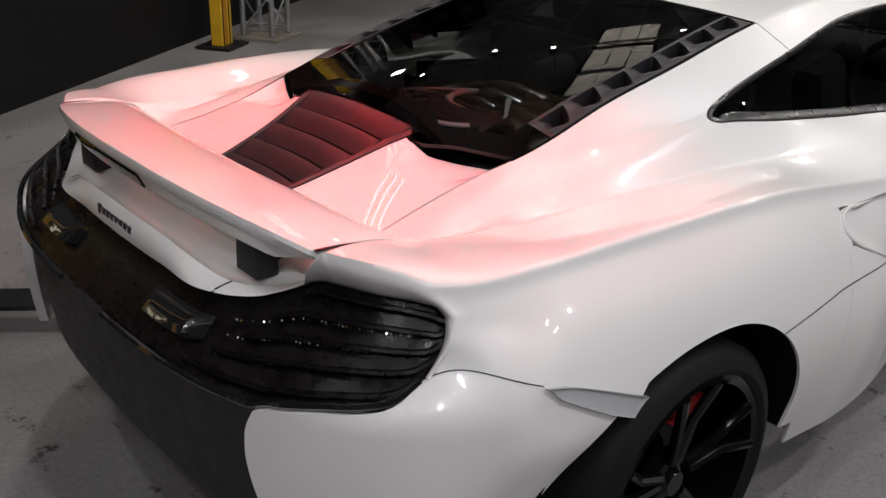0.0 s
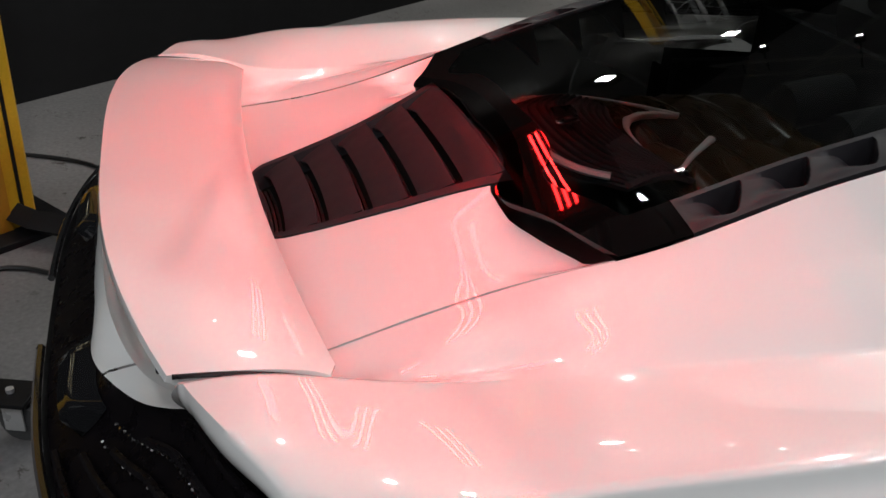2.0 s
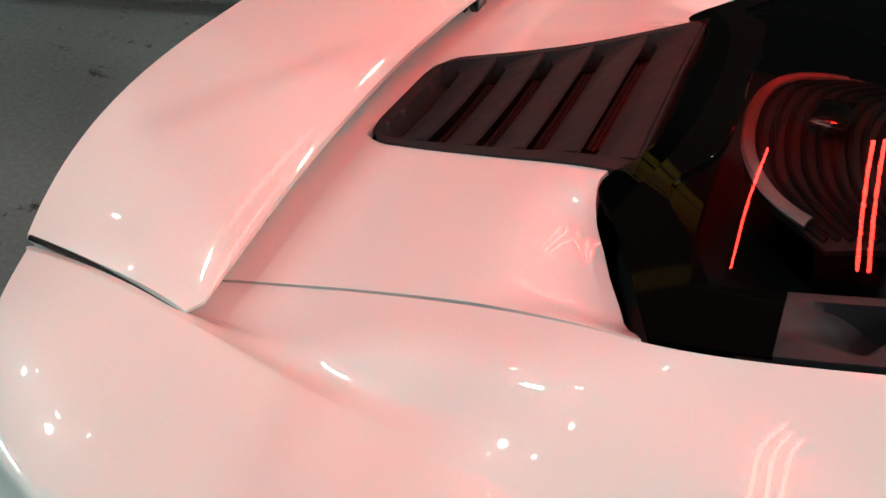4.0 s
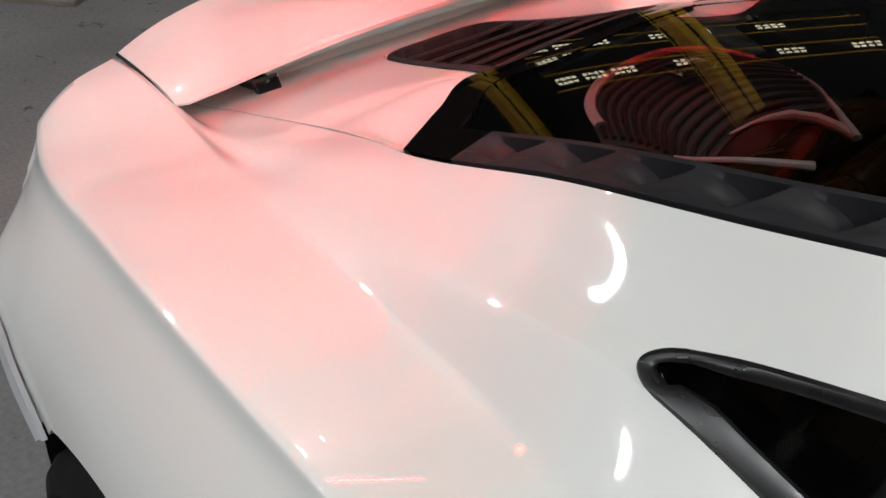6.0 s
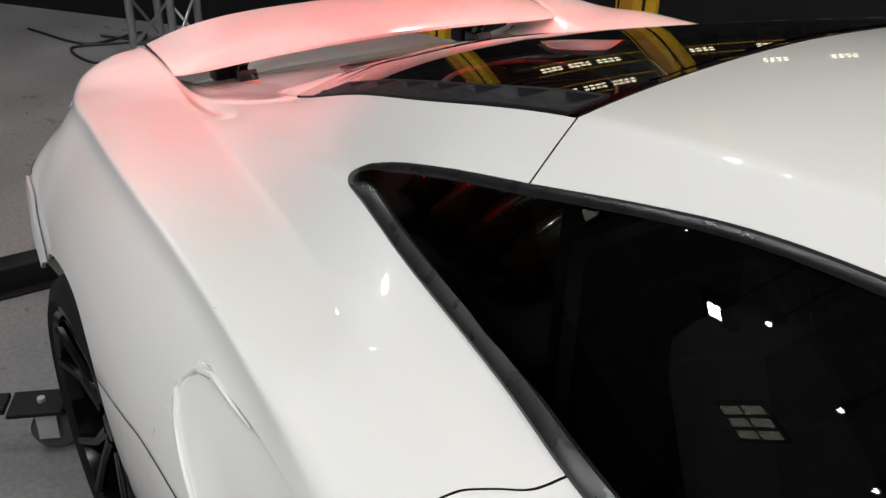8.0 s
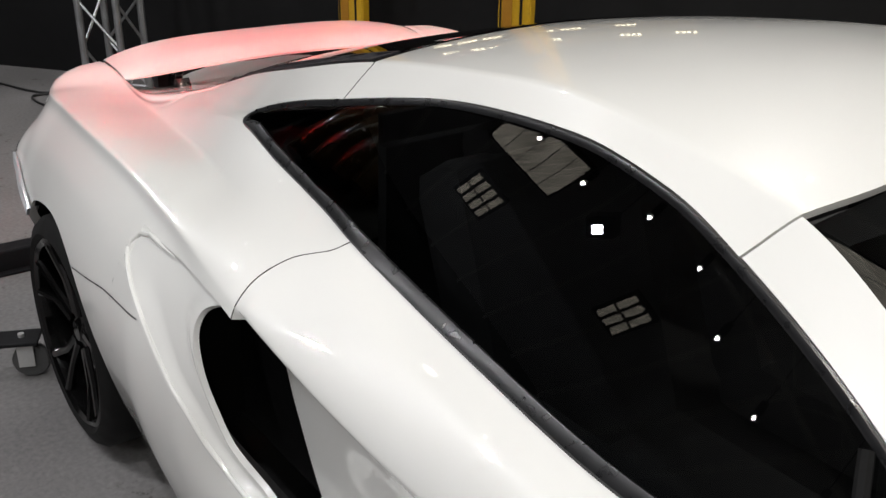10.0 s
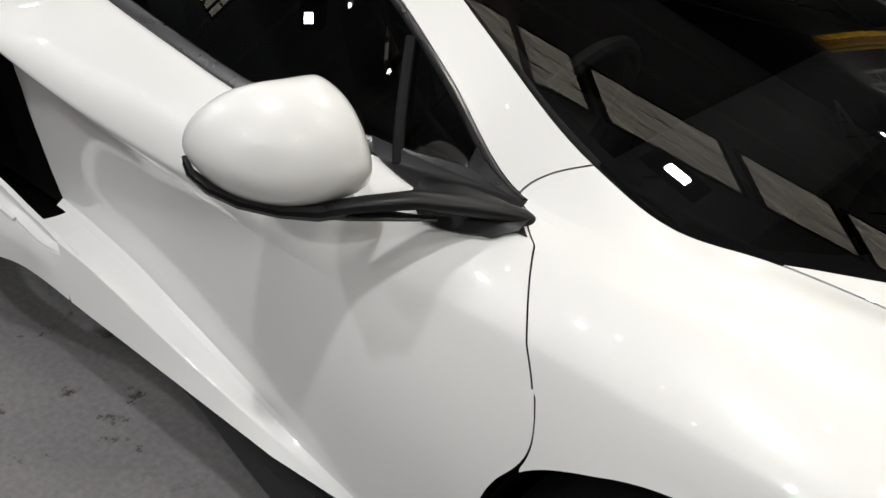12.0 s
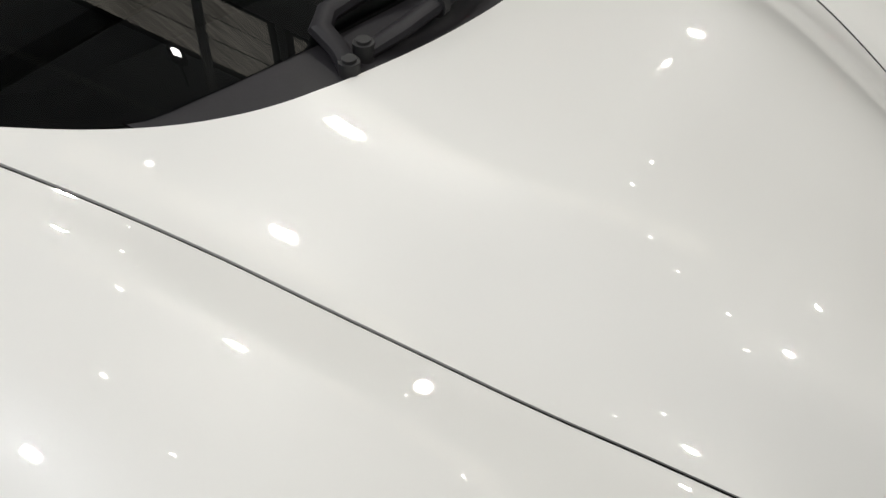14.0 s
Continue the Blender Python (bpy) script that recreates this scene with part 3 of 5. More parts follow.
u, v = np.meshgrid(np.linspace(0, 1, 101), np.linspace(-1, 1, 81), indexing="ij")
louvre = pane("louvre_panel", louvre_at(u, v, louvre_pit(u, v)), SATIN, car, "satin black louvred engine vent", .02, True, None, 60)
# near-black sheet keeps the gaps between the slats dark, in place of shade
u, v = np.meshgrid(np.linspace(.06, .97, 20), np.linspace(-.86, .86, 24), indexing="ij")
pane("vent_floor", louvre_at(u, v, .041), LAMPBLACK, louvre, "", 0)
for i in range(5):
    k, v = np.meshgrid(np.linspace(0, 1, 12), np.linspace(-.885, .885, 41), indexing="ij")
    hook = .10 * smooth01((np.abs(v) - .74) / .14)
    u = louvre_bow(v) + .92 * (1 - louvre_bow(v)) / .92 * (i + .30 - hook + (.70 + hook) * k) / 5.08
    pane("louvre_slat", louvre_at(u, v, .016 * (1 - k) ** 1.6 - .001), SATIN, louvre, "", .005, True, None, 60)
    wires = []
    for c in np.linspace(-.62, .62, 44):
        for kk in (.02, .12, .22):
            uu = float(louvre_bow(np.array(c))) + (1 - float(louvre_bow(np.array(c)))) * (i + kk) / 5.08
            q = louvre_at(np.array(uu), np.array(c + (.014 if kk == .12 else 0)), .030)
            wires.append(box(float(q[0]), float(q[1]), float(q[2]), .0042, .0046, .002))
    tagged(part("vent_mesh", *join(*wires), DISC, louvre, "", False), "fine metal mesh behind the louvre", "", "", "stuff")

# glass over the engine, with a black vent strip along each side
VENT_S = 1.66
rear_glass = pane("engine_window", evened(both(patch(0, VENT_S, lambda s: GLASS_TAIL(s) + .004, lambda s: ROOF_REAR(s) - .02, 40, 30, .002)), 2, 2, 4), GLASS_REAR, car, "dark glass engine cover", .004)
pane("glass_border", both(patch(0, 1.985, lambda s: ROOF_REAR(s) - .022, lambda s: ROOF_REAR(s) - .002, 5, 40, .001)), GLASSBLACK, rear_glass, "", .004)
pane("glass_border", both(patch(0, 1.985, lambda s: GLASS_TAIL(s) + .001, lambda s: GLASS_TAIL(s) + .075, 8, 60, .003)), GLASSBLACK, rear_glass, "gloss black glass border", .01)


def vent_lift(u, v, x, s):
    """Seven scoops: each ramp falls forwards and inwards to an opening under a swept step."""
    k = (u * 7.0 + .42 * np.clip(v, 0, 1) ** 1.4 - .02) % 1.0
    inner = smooth01((v - .12) / .04) * smooth01(u / .015) * smooth01((1 - u) / .02)
    ramp = (.25 * k + .75 * k ** 2.6) * (1 - smooth01((k - .94) / .03))
    across = 1 - smooth01((v - .30) / .60)
    return .004 - inner * (.115 * ramp * across - .006 * np.sin(math.pi * k) ** 2 * (1 - smooth01((v - .75) / .2)))


for sgn in (-1, 1):
    pane("glass_border", patch(VENT_S, 1.985, lambda s: GLASS_TAIL(s) + .07, -.045, 8, 6, .003), GLASSBLACK, rear_glass, "", .004, True, sgn)
    pane("side_vent", patch(VENT_S, 1.985, -.045, lambda s: ROOF_REAR(s) - .02, 240, 26, vent_lift), SATIN, car, "satin black vent strip with seven scoops", .01, True, sgn, 60)

# engine under the glass: a ribbed shield between two pale frames
engine = thing("engine", (.05, 0, .8), "", "")
engine.parent = car
engine.matrix_parent_inverse = car.matrix_world.inverted()
REAR_ARC = spline([(-.225, .01, .880), (-.155, -.086, .890), (-.06, -.12, .896), (0, -.123, .898), (.06, -.12, .896), (.155, -.086, .890), (.225, .01, .880)])
FRONT_ARC = spline([(-.19, .150, .872), (-.14, .128, .876), (-.06, .106, .880), (0, .100, .881), (.06, .106, .880), (.14, .128, .876), (.19, .150, .872)])


def shield(t, f):
    a, c = REAR_ARC(t * .215), FRONT_ARC(t * .18)
    y = t * (.215 + (.18 - .215) * f)
    p = a + (c - a) * np.asarray(f)[..., None]
    return np.stack([p[..., 0], y, p[..., 1] + .018 * np.sin(math.pi * np.asarray(f)) - .006], -1)


tt_, ff_ = np.meshgrid(np.linspace(-1, 1, 30), np.linspace(0, 1, 14), indexing="ij")
part("cover_plate", *sheet(shield(tt_, ff_), .01, True), CABIN, engine, "ribbed black engine cover")
for k in range(12):
    f = (k + .7) / 12.5
    t = np.linspace(-.96, .96, 25)
    part("cover_rib", *tube([tuple(p + np.array([0, 0, .003])) for p in shield(t, np.full(25, f))], .0042, 6), SATIN, engine)
# pale hoop round it; side gap and one-sided folded arm follow the camera's view
HOOP = spline([(-6.2, .238, -.062, .892), (-5.4, .205, -.092, .893), (-4.6, .155, -.137, .893), (-3.9, .11, -.178, .890), (-3.2, .055, -.200, .888), (-2.4, -.01, -.198, .888), (-1.5, -.078, -.158, .892), (-.7, -.114, -.085, .897), (0, -.123, 0, .899),
               (.7, -.114, .085, .897), (1.5, -.078, .158, .892), (2.4, -.01, .198, .888), (3.2, .055, .200, .888), (3.9, .11, .178, .890), (4.6, .155, .137, .893), (5.4, .205, .092, .893), (6.2, .238, .062, .892)])
for name_, t0, t1, r0, r1, mat_ in (("rear_frame", -2.15, 2.35, .0095, .008, PALE), ("side_rail", 2.35, 4.5, .004, .0035, SILVER), ("corner_frame", 4.5, 6.2, .0045, .008, PALE), ("corner_frame", -6.2, -3.7, .009, .004, PALE)):
    t = np.linspace(t0, t1, 40)
    part(name_, *tube([tuple(p) for p in HOOP(t)], list(np.linspace(r0, r1, 40)), 8, False, .7), mat_, engine, "pale silver frame round the engine cover" if mat_ is PALE else "")
# the arm's taper stands in for a glossy highlight on an even bar
part("frame_arm", *tube([(.236, .064, .890), (.205, .080, .888), (.165, .084, .886), (.130, .068, .884), (.112, .035, .882), (.104, .0, .881), (.100, -.05, .880)], [.008, .010, .011, .010, .006, .003, .002], 8, False, .7), PALE, engine)
emblem = box(0, 0, 0, .046, .074, .016, pose(-.028, .02, .917, 0, -10, -12), .0075)
part("engine_badge", *emblem, CHROME, engine, "chrome emblem")
part("engine_bay", *join(box(.2, 0, .72, .95, 1.0, .02), box(.66, 0, .84, .02, .9, .34), box(-.28, 0, .74, .02, .9, .16)), DARK, engine)
for sgn in (-1, 1):
    for k in range(4):
        x = .165 + .105 * k
        part("intake_runner", *tube([(x, .006 * sgn, .826), (x, .07 * sgn, .832), (x, .15 * sgn, .832), (x, .24 * sgn, .822), (x, .33 * sgn, .795), (x, .39 * sgn, .76)], [.040, .043, .045, .045, .043, .040], 14, False, 1.0), RUNNER, engine, "glossy dark bronze intake runner")
    part("air_plenum", *tube([(.50, .09 * sgn, .89), (.56, .09 * sgn, .90), (.64, .09 * sgn, .91)], .05, 12), DARK, engine)

# centre x, z, half length behind and ahead, height
ARCH_R, ARCH_F = (-.03, .28, .485, .352, .384), (2.64, .40, .31, .365, .30)


def arch_z(a, x):
    return a[1] + a[4] * np.sqrt(np.clip(1 - ((x - a[0]) / np.where(x < a[0], a[2], a[3])) ** 2, 0, 1))


def arch_x(a, z, side_):
    return a[0] + side_ * (a[2] if side_ < 0 else a[3]) * np.sqrt(np.clip(1 - ((z - a[1]) / a[4]) ** 2, 0, 1))


SEAM_Z = along([(-.75, .72), (-.66, .697), (-.48, .668), (-.27, .59)])
SCOOP_L = spline([(0, .50, .785), (.04, .463, .778), (.09, .456, .750), (.16, .485, .722), (.30, .614, .668), (.42, .71, .612), (.56, .80, .545), (.69, .862, .470), (.80, .944, .403), (.90, 1.08, .372), (1, 1.225, .378)])
SCOOP_R = spline([(0, .915, .785), (.08, .865, .776), (.16, .820, .755), (.26, .804, .720), (.40, .826, .655), (.54, .865, .574), (.66, .915, .486), (.78, 1.007, .420), (.90, 1.125, .402), (1, 1.245, .386)])
DOOR_FRONT_X = along([(.28, 2.395), (.343, 2.358), (.404, 2.335), (.463, 2.329), (.502, 2.334), (.562, 2.358), (.598, 2.383), (.62, 2.393), (.64, 2.396), (.67, 2.391), (.70, 2.379), (.72, 2.370), (.80, 2.345)])


def side_low(x, z):
    w = smooth01((x - .75) / .3)
    lowy = .945 - .03 * smooth01((z - .33) / .12) - .02 * smooth01((.25 - z) / .1)
    y = side_rear(np.minimum(x, .9), z) * (1 - w) + lowy * w
    w2 = smooth01((x - 1.08) / .14)
    return y * (1 - w2) + side_front(np.maximum(x, .95), z) * w2


def scoop_s(x):
    """Where the haunch ends above the side intake."""
    return S_END - .30 * smooth01((x - .45) / .45)


def crest_low(x):
    return LINE_CREST(x)[..., 1] - .046


def tail(phi, z):
    """The tail's skin: phi from the centre line round to the flank."""
    phi = np.asarray(phi, float)
    drop = smooth01((z - .62) / .12) * (1 - smooth01((phi - .55) / .3))
    a, b = .66 - .14 * drop, .955 - .05 * drop
    t = np.clip(phi, 0, 1) * math.pi / 2
    return np.stack([-.30 - a * np.cos(t) ** (2 / 2.8), -b * np.sin(t) ** (2 / 2.8), z + 0 * t], -1)


def phi_of(x):
    return np.arccos(np.clip((-.30 - x) / .66, 0, 1) ** 1.4) * 2 / math.pi


# lower rim of the ledge and upper rim of the lamp, by half width; upper rim of the ledge
LAMP_TOP = spline([(0, -.858, .718), (.2, -.854, .72), (.36, -.846, .725), (.42, -.815, .728), (.47, -.785, .740), (.51, -.757, .760), (.552, -.724, .784), (.61, -.703, .791), (.69, -.677, .797), (.747, -.640, .796),
                   (.775, -.622, .789), (.787, -.618, .778)])
LEDGE_TOP = spline([(0, -.842, .777), (.2, -.838, .773), (.29, -.826, .757), (.36, -.803, .738), (.41, -.780, .737), (.46, -.745, .745), (.50, -.715, .764), (.54, -.700, .790)])
S_ROWS = np.concatenate([np.linspace(2.015, 3, 20), np.linspace(3, 4, 20)[1:], np.linspace(4, S_END, 46)[1:]])


def block(s_rows, xl, xr, nu, flank_y=None, fl=None, fr=None, low=None, nv=16):
    """Rows of the skin across s and, below its last row, the flank down to low(x)."""
    xl, xr = num(xl), num(xr)
    u = np.linspace(0, 1, nu)
    rows = []
    for s in s_rows:
        a, b = float(xl(np.array(s))), float(xr(np.array(s)))
        x = a + (b - a) * u
        rows.append(body(x, np.full(nu, s)))
    if flank_y is not None:
        fl, fr = num(fl), num(fr)
        for v in np.linspace(0, 1, nv)[1:]:
            a, b = float(fl(np.array(v))), float(fr(np.array(v)))
            x = a + (b - a) * u
            top = body(x, np.full(nu, S_END))
            zt, yt = top[:, 2], -top[:, 1]
            z = zt + (low(x) - zt) * v
            y = flank_y(x, z) + (yt - flank_y(x, zt)) * (1 - v) ** 2
            rows.append(np.stack([x, -y, z], -1))
    return np.array(rows).transpose(1, 0, 2)


for sgn in (-1, 1):
    # rear quarter: haunch, buttress and pillar
    arch_low = lambda x: np.where(x < -.27, SEAM_Z(np.clip(x, -.75, -.27)) + G, np.minimum(arch_z(ARCH_R, x), np.interp(x, [.29, .30, .335, .375, .405], [.7, .42, .36, .27, .19])))
    rear_x = float(REAR_EDGE(np.array(S_END)))
    left = block(S_ROWS, REAR_EDGE, .352, 70, side_rear, lambda v: rear_x + (-.66 - rear_x) * v, .352, arch_low)
    pillar = block(S_ROWS[:20], .352, lambda s: ROOF_REAR(s) - G, 30)
    waist = block(S_ROWS[38:], .352, .449, 10, side_rear, .352, .449, arch_low)
    uu, vv = np.meshgrid(np.linspace(0, 1, 36), np.linspace(0, 1, 48), indexing="ij")
    ws = 4 + (S_END - 4) * vv
    for _ in range(3):
        wx = .449 + (DOOR_REAR(ws) - G - .449) * uu
        ws = 4 + (scoop_s(wx) - 4) * vv
    waist2 = body(wx, ws)
    # rounded rear end of the window opening
    tip = lambda s: .352 + .034 * (1 - np.sqrt(np.clip(1 - (2 * (s - 3.5)) ** 2, 0, 1)))
    corner_ = patch(3, 4, .352, tip, 6, 24)
    ztop = along([(.32, .575), (.34, .590), (.36, .605), (.40, .616), (.46, .630), (.54, .642), (.58, .652), (.605, .668), (.625, .690), (.64, .695), (.90, .664), (1.0, .597)])
    y3 = np.linspace(0, 1, 44)
    phis = .628 * y3
    foot_ = tail(phis, ztop(np.clip(phis, .345, .66)) + .004)
    head_y = np.minimum(-foot_[:, 1] * .785 / .812, .785)
    hk = LAMP_TOP(head_y)
    head_ = np.stack([hk[:, 0], -head_y, hk[:, 1]], -1)

    # rounded rear edge over the lamp, then down the lamp's outer end
    over = S_ROWS >= 4.25
    rt = left[0, :len(S_ROWS)][over]
    q = (S_ROWS[over] - S_ROWS[over][0]) / (S_END - S_ROWS[over][0])
    ty = np.interp(q, [0, .25, .5, .75, .9, 1], [.535, .60, .68, .74, .775, .787])
    tk = LAMP_TOP(ty)
    tg = np.stack([tk[:, 0], -ty, tk[:, 1]], -1)
    away = np.stack([-.8 + 0 * q, -.3 - .3 * q, .25 + 0 * q], -1)
    side_edge = left[0, len(S_ROWS) - 1:]
    f9 = np.linspace(1, 0, len(side_edge))
    lamp_end = np.stack([np.interp(f9, [0, 1], [foot_[-1, k], head_[-1, k]]) for k in range(3)], -1)
    lamp_end[:, 0] += .018 * np.sin(math.pi * f9)
    rt, tg = np.concatenate([rt, side_edge[1:]]), np.concatenate([tg, lamp_end[1:]])
    away = np.concatenate([away, np.zeros((len(f9) - 1, 3)) + np.array([-.8, -.6, 0])])
    band = np.stack([rt + (tg - rt) * f + away * (.014 * math.sin(math.pi * f)) for f in np.linspace(0, 1, 9)] + [tg + np.array([.018, .009, -.002])], 1)
    pieces = join(sheet(left, 0, True), sheet(band, 0, True), sheet(corner_, 0, True), sheet(pillar, 0, True), sheet(waist, 0, True), sheet(waist2, 0, True))
    quarter = part("rear_quarter_panel", *mirrored(*pieces, sgn), PAINT, car, "white rear haunch and buttress", True, 62)
    edge = np.concatenate([left[:, -1], waist[1:, -1]], 0)
    edge = edge[edge[:, 0] > -.42]
    lip_in = edge.copy()
    lip_in[:, 1] += .007
    rim = np.stack([lip_in, edge], 1)
    part("arch_return", *mirrored(*sheet(rim, 0, False), sgn), PAINT, quarter)
    lip_in = lip_in[(lip_in[:, 2] > .27) | (lip_in[:, 0] < 0)]
    deep = lip_in + np.array([0, .10, 0])
    part("arch_liner", *mirrored(*sheet(np.stack([deep, lip_in], 1), 0, False), sgn), LAMPBLACK, quarter, "black wheel arch liner")
    # fine joint from the arch to the intake blade
    jx = np.linspace(.168, .608, 20)
    jz = np.interp(jx, [.168, .40, .608], [.600, .640, .656])
    jg = np.stack([np.stack([jx, -side_rear(jx, jz + d) - .0012, jz + d], -1) for d in (-.0016, .0016)], 1)
    part("panel_joint", *mirrored(*sheet(jg, 0, False), sgn), TRIM, quarter)
    # skirt behind the door, below the scoop
    def skirt_top(x):
        t = np.linspace(0.16, 1, 80)
        c = SCOOP_L(t)
        return np.interp(x, c[:, 0], c[:, 1]) - G
    low = flank(side_low, .4495, 1.225, along([(.3, .19), (.45, .19), (.7, .205), (.9, .262), (1.1, .284), (1.3, .285)]), skirt_top, 50, 18)
    part("rear_sill", *mirrored(*sheet(low, .012, False), sgn), PAINT, car)
    # scoop blade in front of the rear wheel
    u, v = np.meshgrid(np.linspace(0, 1, 24), np.linspace(0, 1, 40), indexing="ij")
    L, R = SCOOP_L(v), SCOOP_R(v)
    q = L + (R - L) * (.012 + .988 * u[..., None])
    x0_ = np.clip(q[:, :1, 0], .3, .95)
    roof_z = body(x0_, scoop_s(x0_))[..., 2] - .004
    q[..., 1] += (roof_z - q[:, :1, 1]) * (1 - smooth01(v / .35))
    yb = side_low(q[..., 0], q[..., 1]) - .003 - .014 * smooth01(u / .35) * (1 - smooth01((u - .75) / .25))
    part("side_scoop", *mirrored(*sheet(np.stack([q[..., 0], -yb, q[..., 1]], -1), .012, True), sgn), PAINT, car, "white blade over the side air intake")
    # rounded lip along the blade's rear edge
    hx = np.linspace(.64, .50, 8)
    hz = body(hx, scoop_s(hx))[..., 2] - .004
    lc = q[0, 3:34]
    lx, lz = np.concatenate([hx[:-1], [.480, .464], lc[:, 0]]), np.concatenate([hz[:-1], [hz[-1] - .010, hz[-1] - .028], lc[:, 1]])
    keep = np.concatenate([np.ones(9, bool), lc[:, 1] < hz[-1] - .040])
    lx, lz = lx[keep], lz[keep]
    bead = [(xx, -float(side_low(np.array(xx), np.array(zz))) + .001, zz) for xx, zz in zip(lx.tolist(), lz.tolist())]
    lip_r = [min(.0055, .0012 + .0009 * i) for i in range(len(bead))]
    part("scoop_lip", *mirrored(*tube(bead, lip_r, 8), sgn), PAINT, car)
    bx_, bz_ = np.meshgrid(np.linspace(.447, .52, 9), np.linspace(.715, .806, 12), indexing="ij")
    part("scoop_backing", *mirrored(*sheet(np.stack([bx_, -side_low(bx_, bz_) + .0006 + .02 * smooth01((bx_ - .474) / .02), bz_], -1), 0, True), sgn), PAINT, car)
    # floor of the intake, between the blade's foot and the door
    ft = SCOOP_R(np.linspace(.85, 1, 20))
    fa = np.stack([ft[:, 0], -side_low(ft[:, 0], ft[:, 1]) + .012, ft[:, 1] - .003], -1)
    xd = np.linspace(1.10, 1.28, 20)
    zd = SILL_CREASE(xd)[..., 0] + .004
    fb = np.stack([xd, -side_front(xd, zd), zd], -1)
    part("intake_floor", *mirrored(*sheet(np.stack([fa, (fa + fb) / 2 - np.array([0, 0, .004]), fb], 1), 0, True), sgn), PAINT, car)
    # dark duct behind the scoop
    duct = flank(lambda x, z: side_low(x, z) * 0 + .80, .62, 1.12, .36, lambda x: crest_low(x) + .02, 8, 6)
    part("intake_duct", *mirrored(*join(sheet(duct, .005, False), box(.66, -.86, .56, .01, .10, .34)), sgn), LAMPBLACK, car, "black side air intake")
    # door: shoulder and hollow skin
    uu, sh = np.meshgrid(np.linspace(0, 1, 100), np.linspace(4, S_END, 50), indexing="ij")
    sk = sh
    for _ in range(6):
        xh = DOOR_REAR(sk) + G + (FENDER_REAR(sh) - DOOR_REAR(sk) - 2 * G) * uu
        sk = sh - .30 * (1 - smooth01((xh - .94) / .09)) * (sh - 4) / (S_END - 4)
    shoulder = body(xh, sk)
    skin = flank(side_front, along([(0, 1.05), (.3, .975), (.6, .915), (.85, .91), (1, .985)]), lambda v: DOOR_FRONT_X(.285 + .42 * v) - G, lambda x: SILL_CREASE(x)[..., 0] - .003, lambda x: body(x, np.full_like(x, S_END))[..., 2], 80, 40)
    stp = body(skin[:, -1, 0], np.full(80, S_END))
    dy = stp[:, 1] - skin[:, -1, 1]
    skin[..., 1] += dy[:, None] * (np.linspace(0, 1, 40)[None, :] ** 6)
    door = part("door", *mirrored(*join(sheet(shoulder, 0, True), sheet(skin, 0, False)), sgn), PAINT, car, "white door with a hollow flank, closed")
    sill = flank(side_front, lambda v: 1.235 - .07 * v, lambda v: DOOR_FRONT_X(.285 + .02 * v) - .003, .285, lambda x: SILL_CREASE(x)[..., 0] - .001, 70, 46)
    part("side_sill", *mirrored(*sheet(sill, .02, False), sgn), PAINT, car)
    bx = np.linspace(1.32, 2.385, 40)
    grow = .05 + .95 * smooth01((bx - 1.3) / .85)
    blade = np.stack([np.stack([bx, -(.90 + (yy - .90) * grow), .283 - (.283 - zz) * grow], -1) for yy, zz in ((.80, .13), (.90, .12), (.955, .135), (.96, .15), (.925, .24), (.90, .283))], 1)
    skirt = part("skirt_blade", *mirrored(*sheet(blade, 0, False), sgn), CARBON, car, "gloss carbon side skirt")
    # lettering on the skirt, drawn as bars
    for k in range(7):
        part("skirt_mark", *mirrored(*box(2.10 + k * .019, -.9435, .205 + .003 * (k % 2), .011, .002, .010 + .004 * (k % 3 == 0)), sgn), STICKER, skirt, "", False)
    part("skirt_mark", *mirrored(*box(2.245, -.9435, .205, .022, .002, .018), sgn), RED, skirt, "", False)
    # A-pillar, fender
    pane("windscreen_pillar", patch(2.015, 2.985, lambda s: ROOF_FRONT(s) + G, lambda s: FENDER_REAR(s) - G, 40, 12), PAINT, car, "", .02, True, sgn)
    def wing_arch(x):
        return arch_z(ARCH_F, x) + .020 * np.clip((2.5 - x) / .1, 0, 1.2) ** 1.6

    def wing_edge(v):
        x = np.zeros_like(v) + 2.37
        for _ in range(30):
            z = .703 + (wing_arch(x) - .703) * v
            x = .5 * x + .5 * (DOOR_FRONT_X(np.maximum(z, .607)) + G - .001)
        return x

    top = block(S_ROWS, lambda s: FENDER_REAR(s) + G, 3.039, 70, side_front, wing_edge, 3.039, wing_arch)
    nosep = block(S_ROWS, 3.039, NOSE, 24, side_front, 3.039, NOSE(np.array(S_END)), lambda x: .16 + 0 * x)
    fender = part("front_wing", *mirrored(*join(sheet(top, 0, True), sheet(nosep, 0, True)), sgn), PAINT, car, "white front wing")
    lip_in = top[:, -1].copy()
    lip_in[:, 1] += .03
    part("arch_return", *mirrored(*sheet(np.stack([lip_in, top[:, -1]], 1), 0, False), sgn), PAINT, fender)
    # headlamp: a dark swept lens on the wing
    hl = np.linspace(0, 1, 24)
    ctr = spline([(0, 3.166, .845), (.3, 3.26, .79), (.65, 3.40, .715), (1, 3.51, .61)])(hl)
    wid = .062 * np.sin(math.pi * np.clip(hl * .85 + .05, 0, 1)) ** .7
    pts = []
    for j in np.linspace(-1, 1, 9):
        row = []
        for (cx, cy), w in zip(ctr, wid):
            xk, yk = cx + .55 * j * w, cy + .75 * j * w
            ysurf = np.linspace(2.0, S_END, 140)
            bb = body(np.full(140, xk), ysurf)
            n0 = int(np.argmin(np.abs(-bb[:, 1] - yk)))
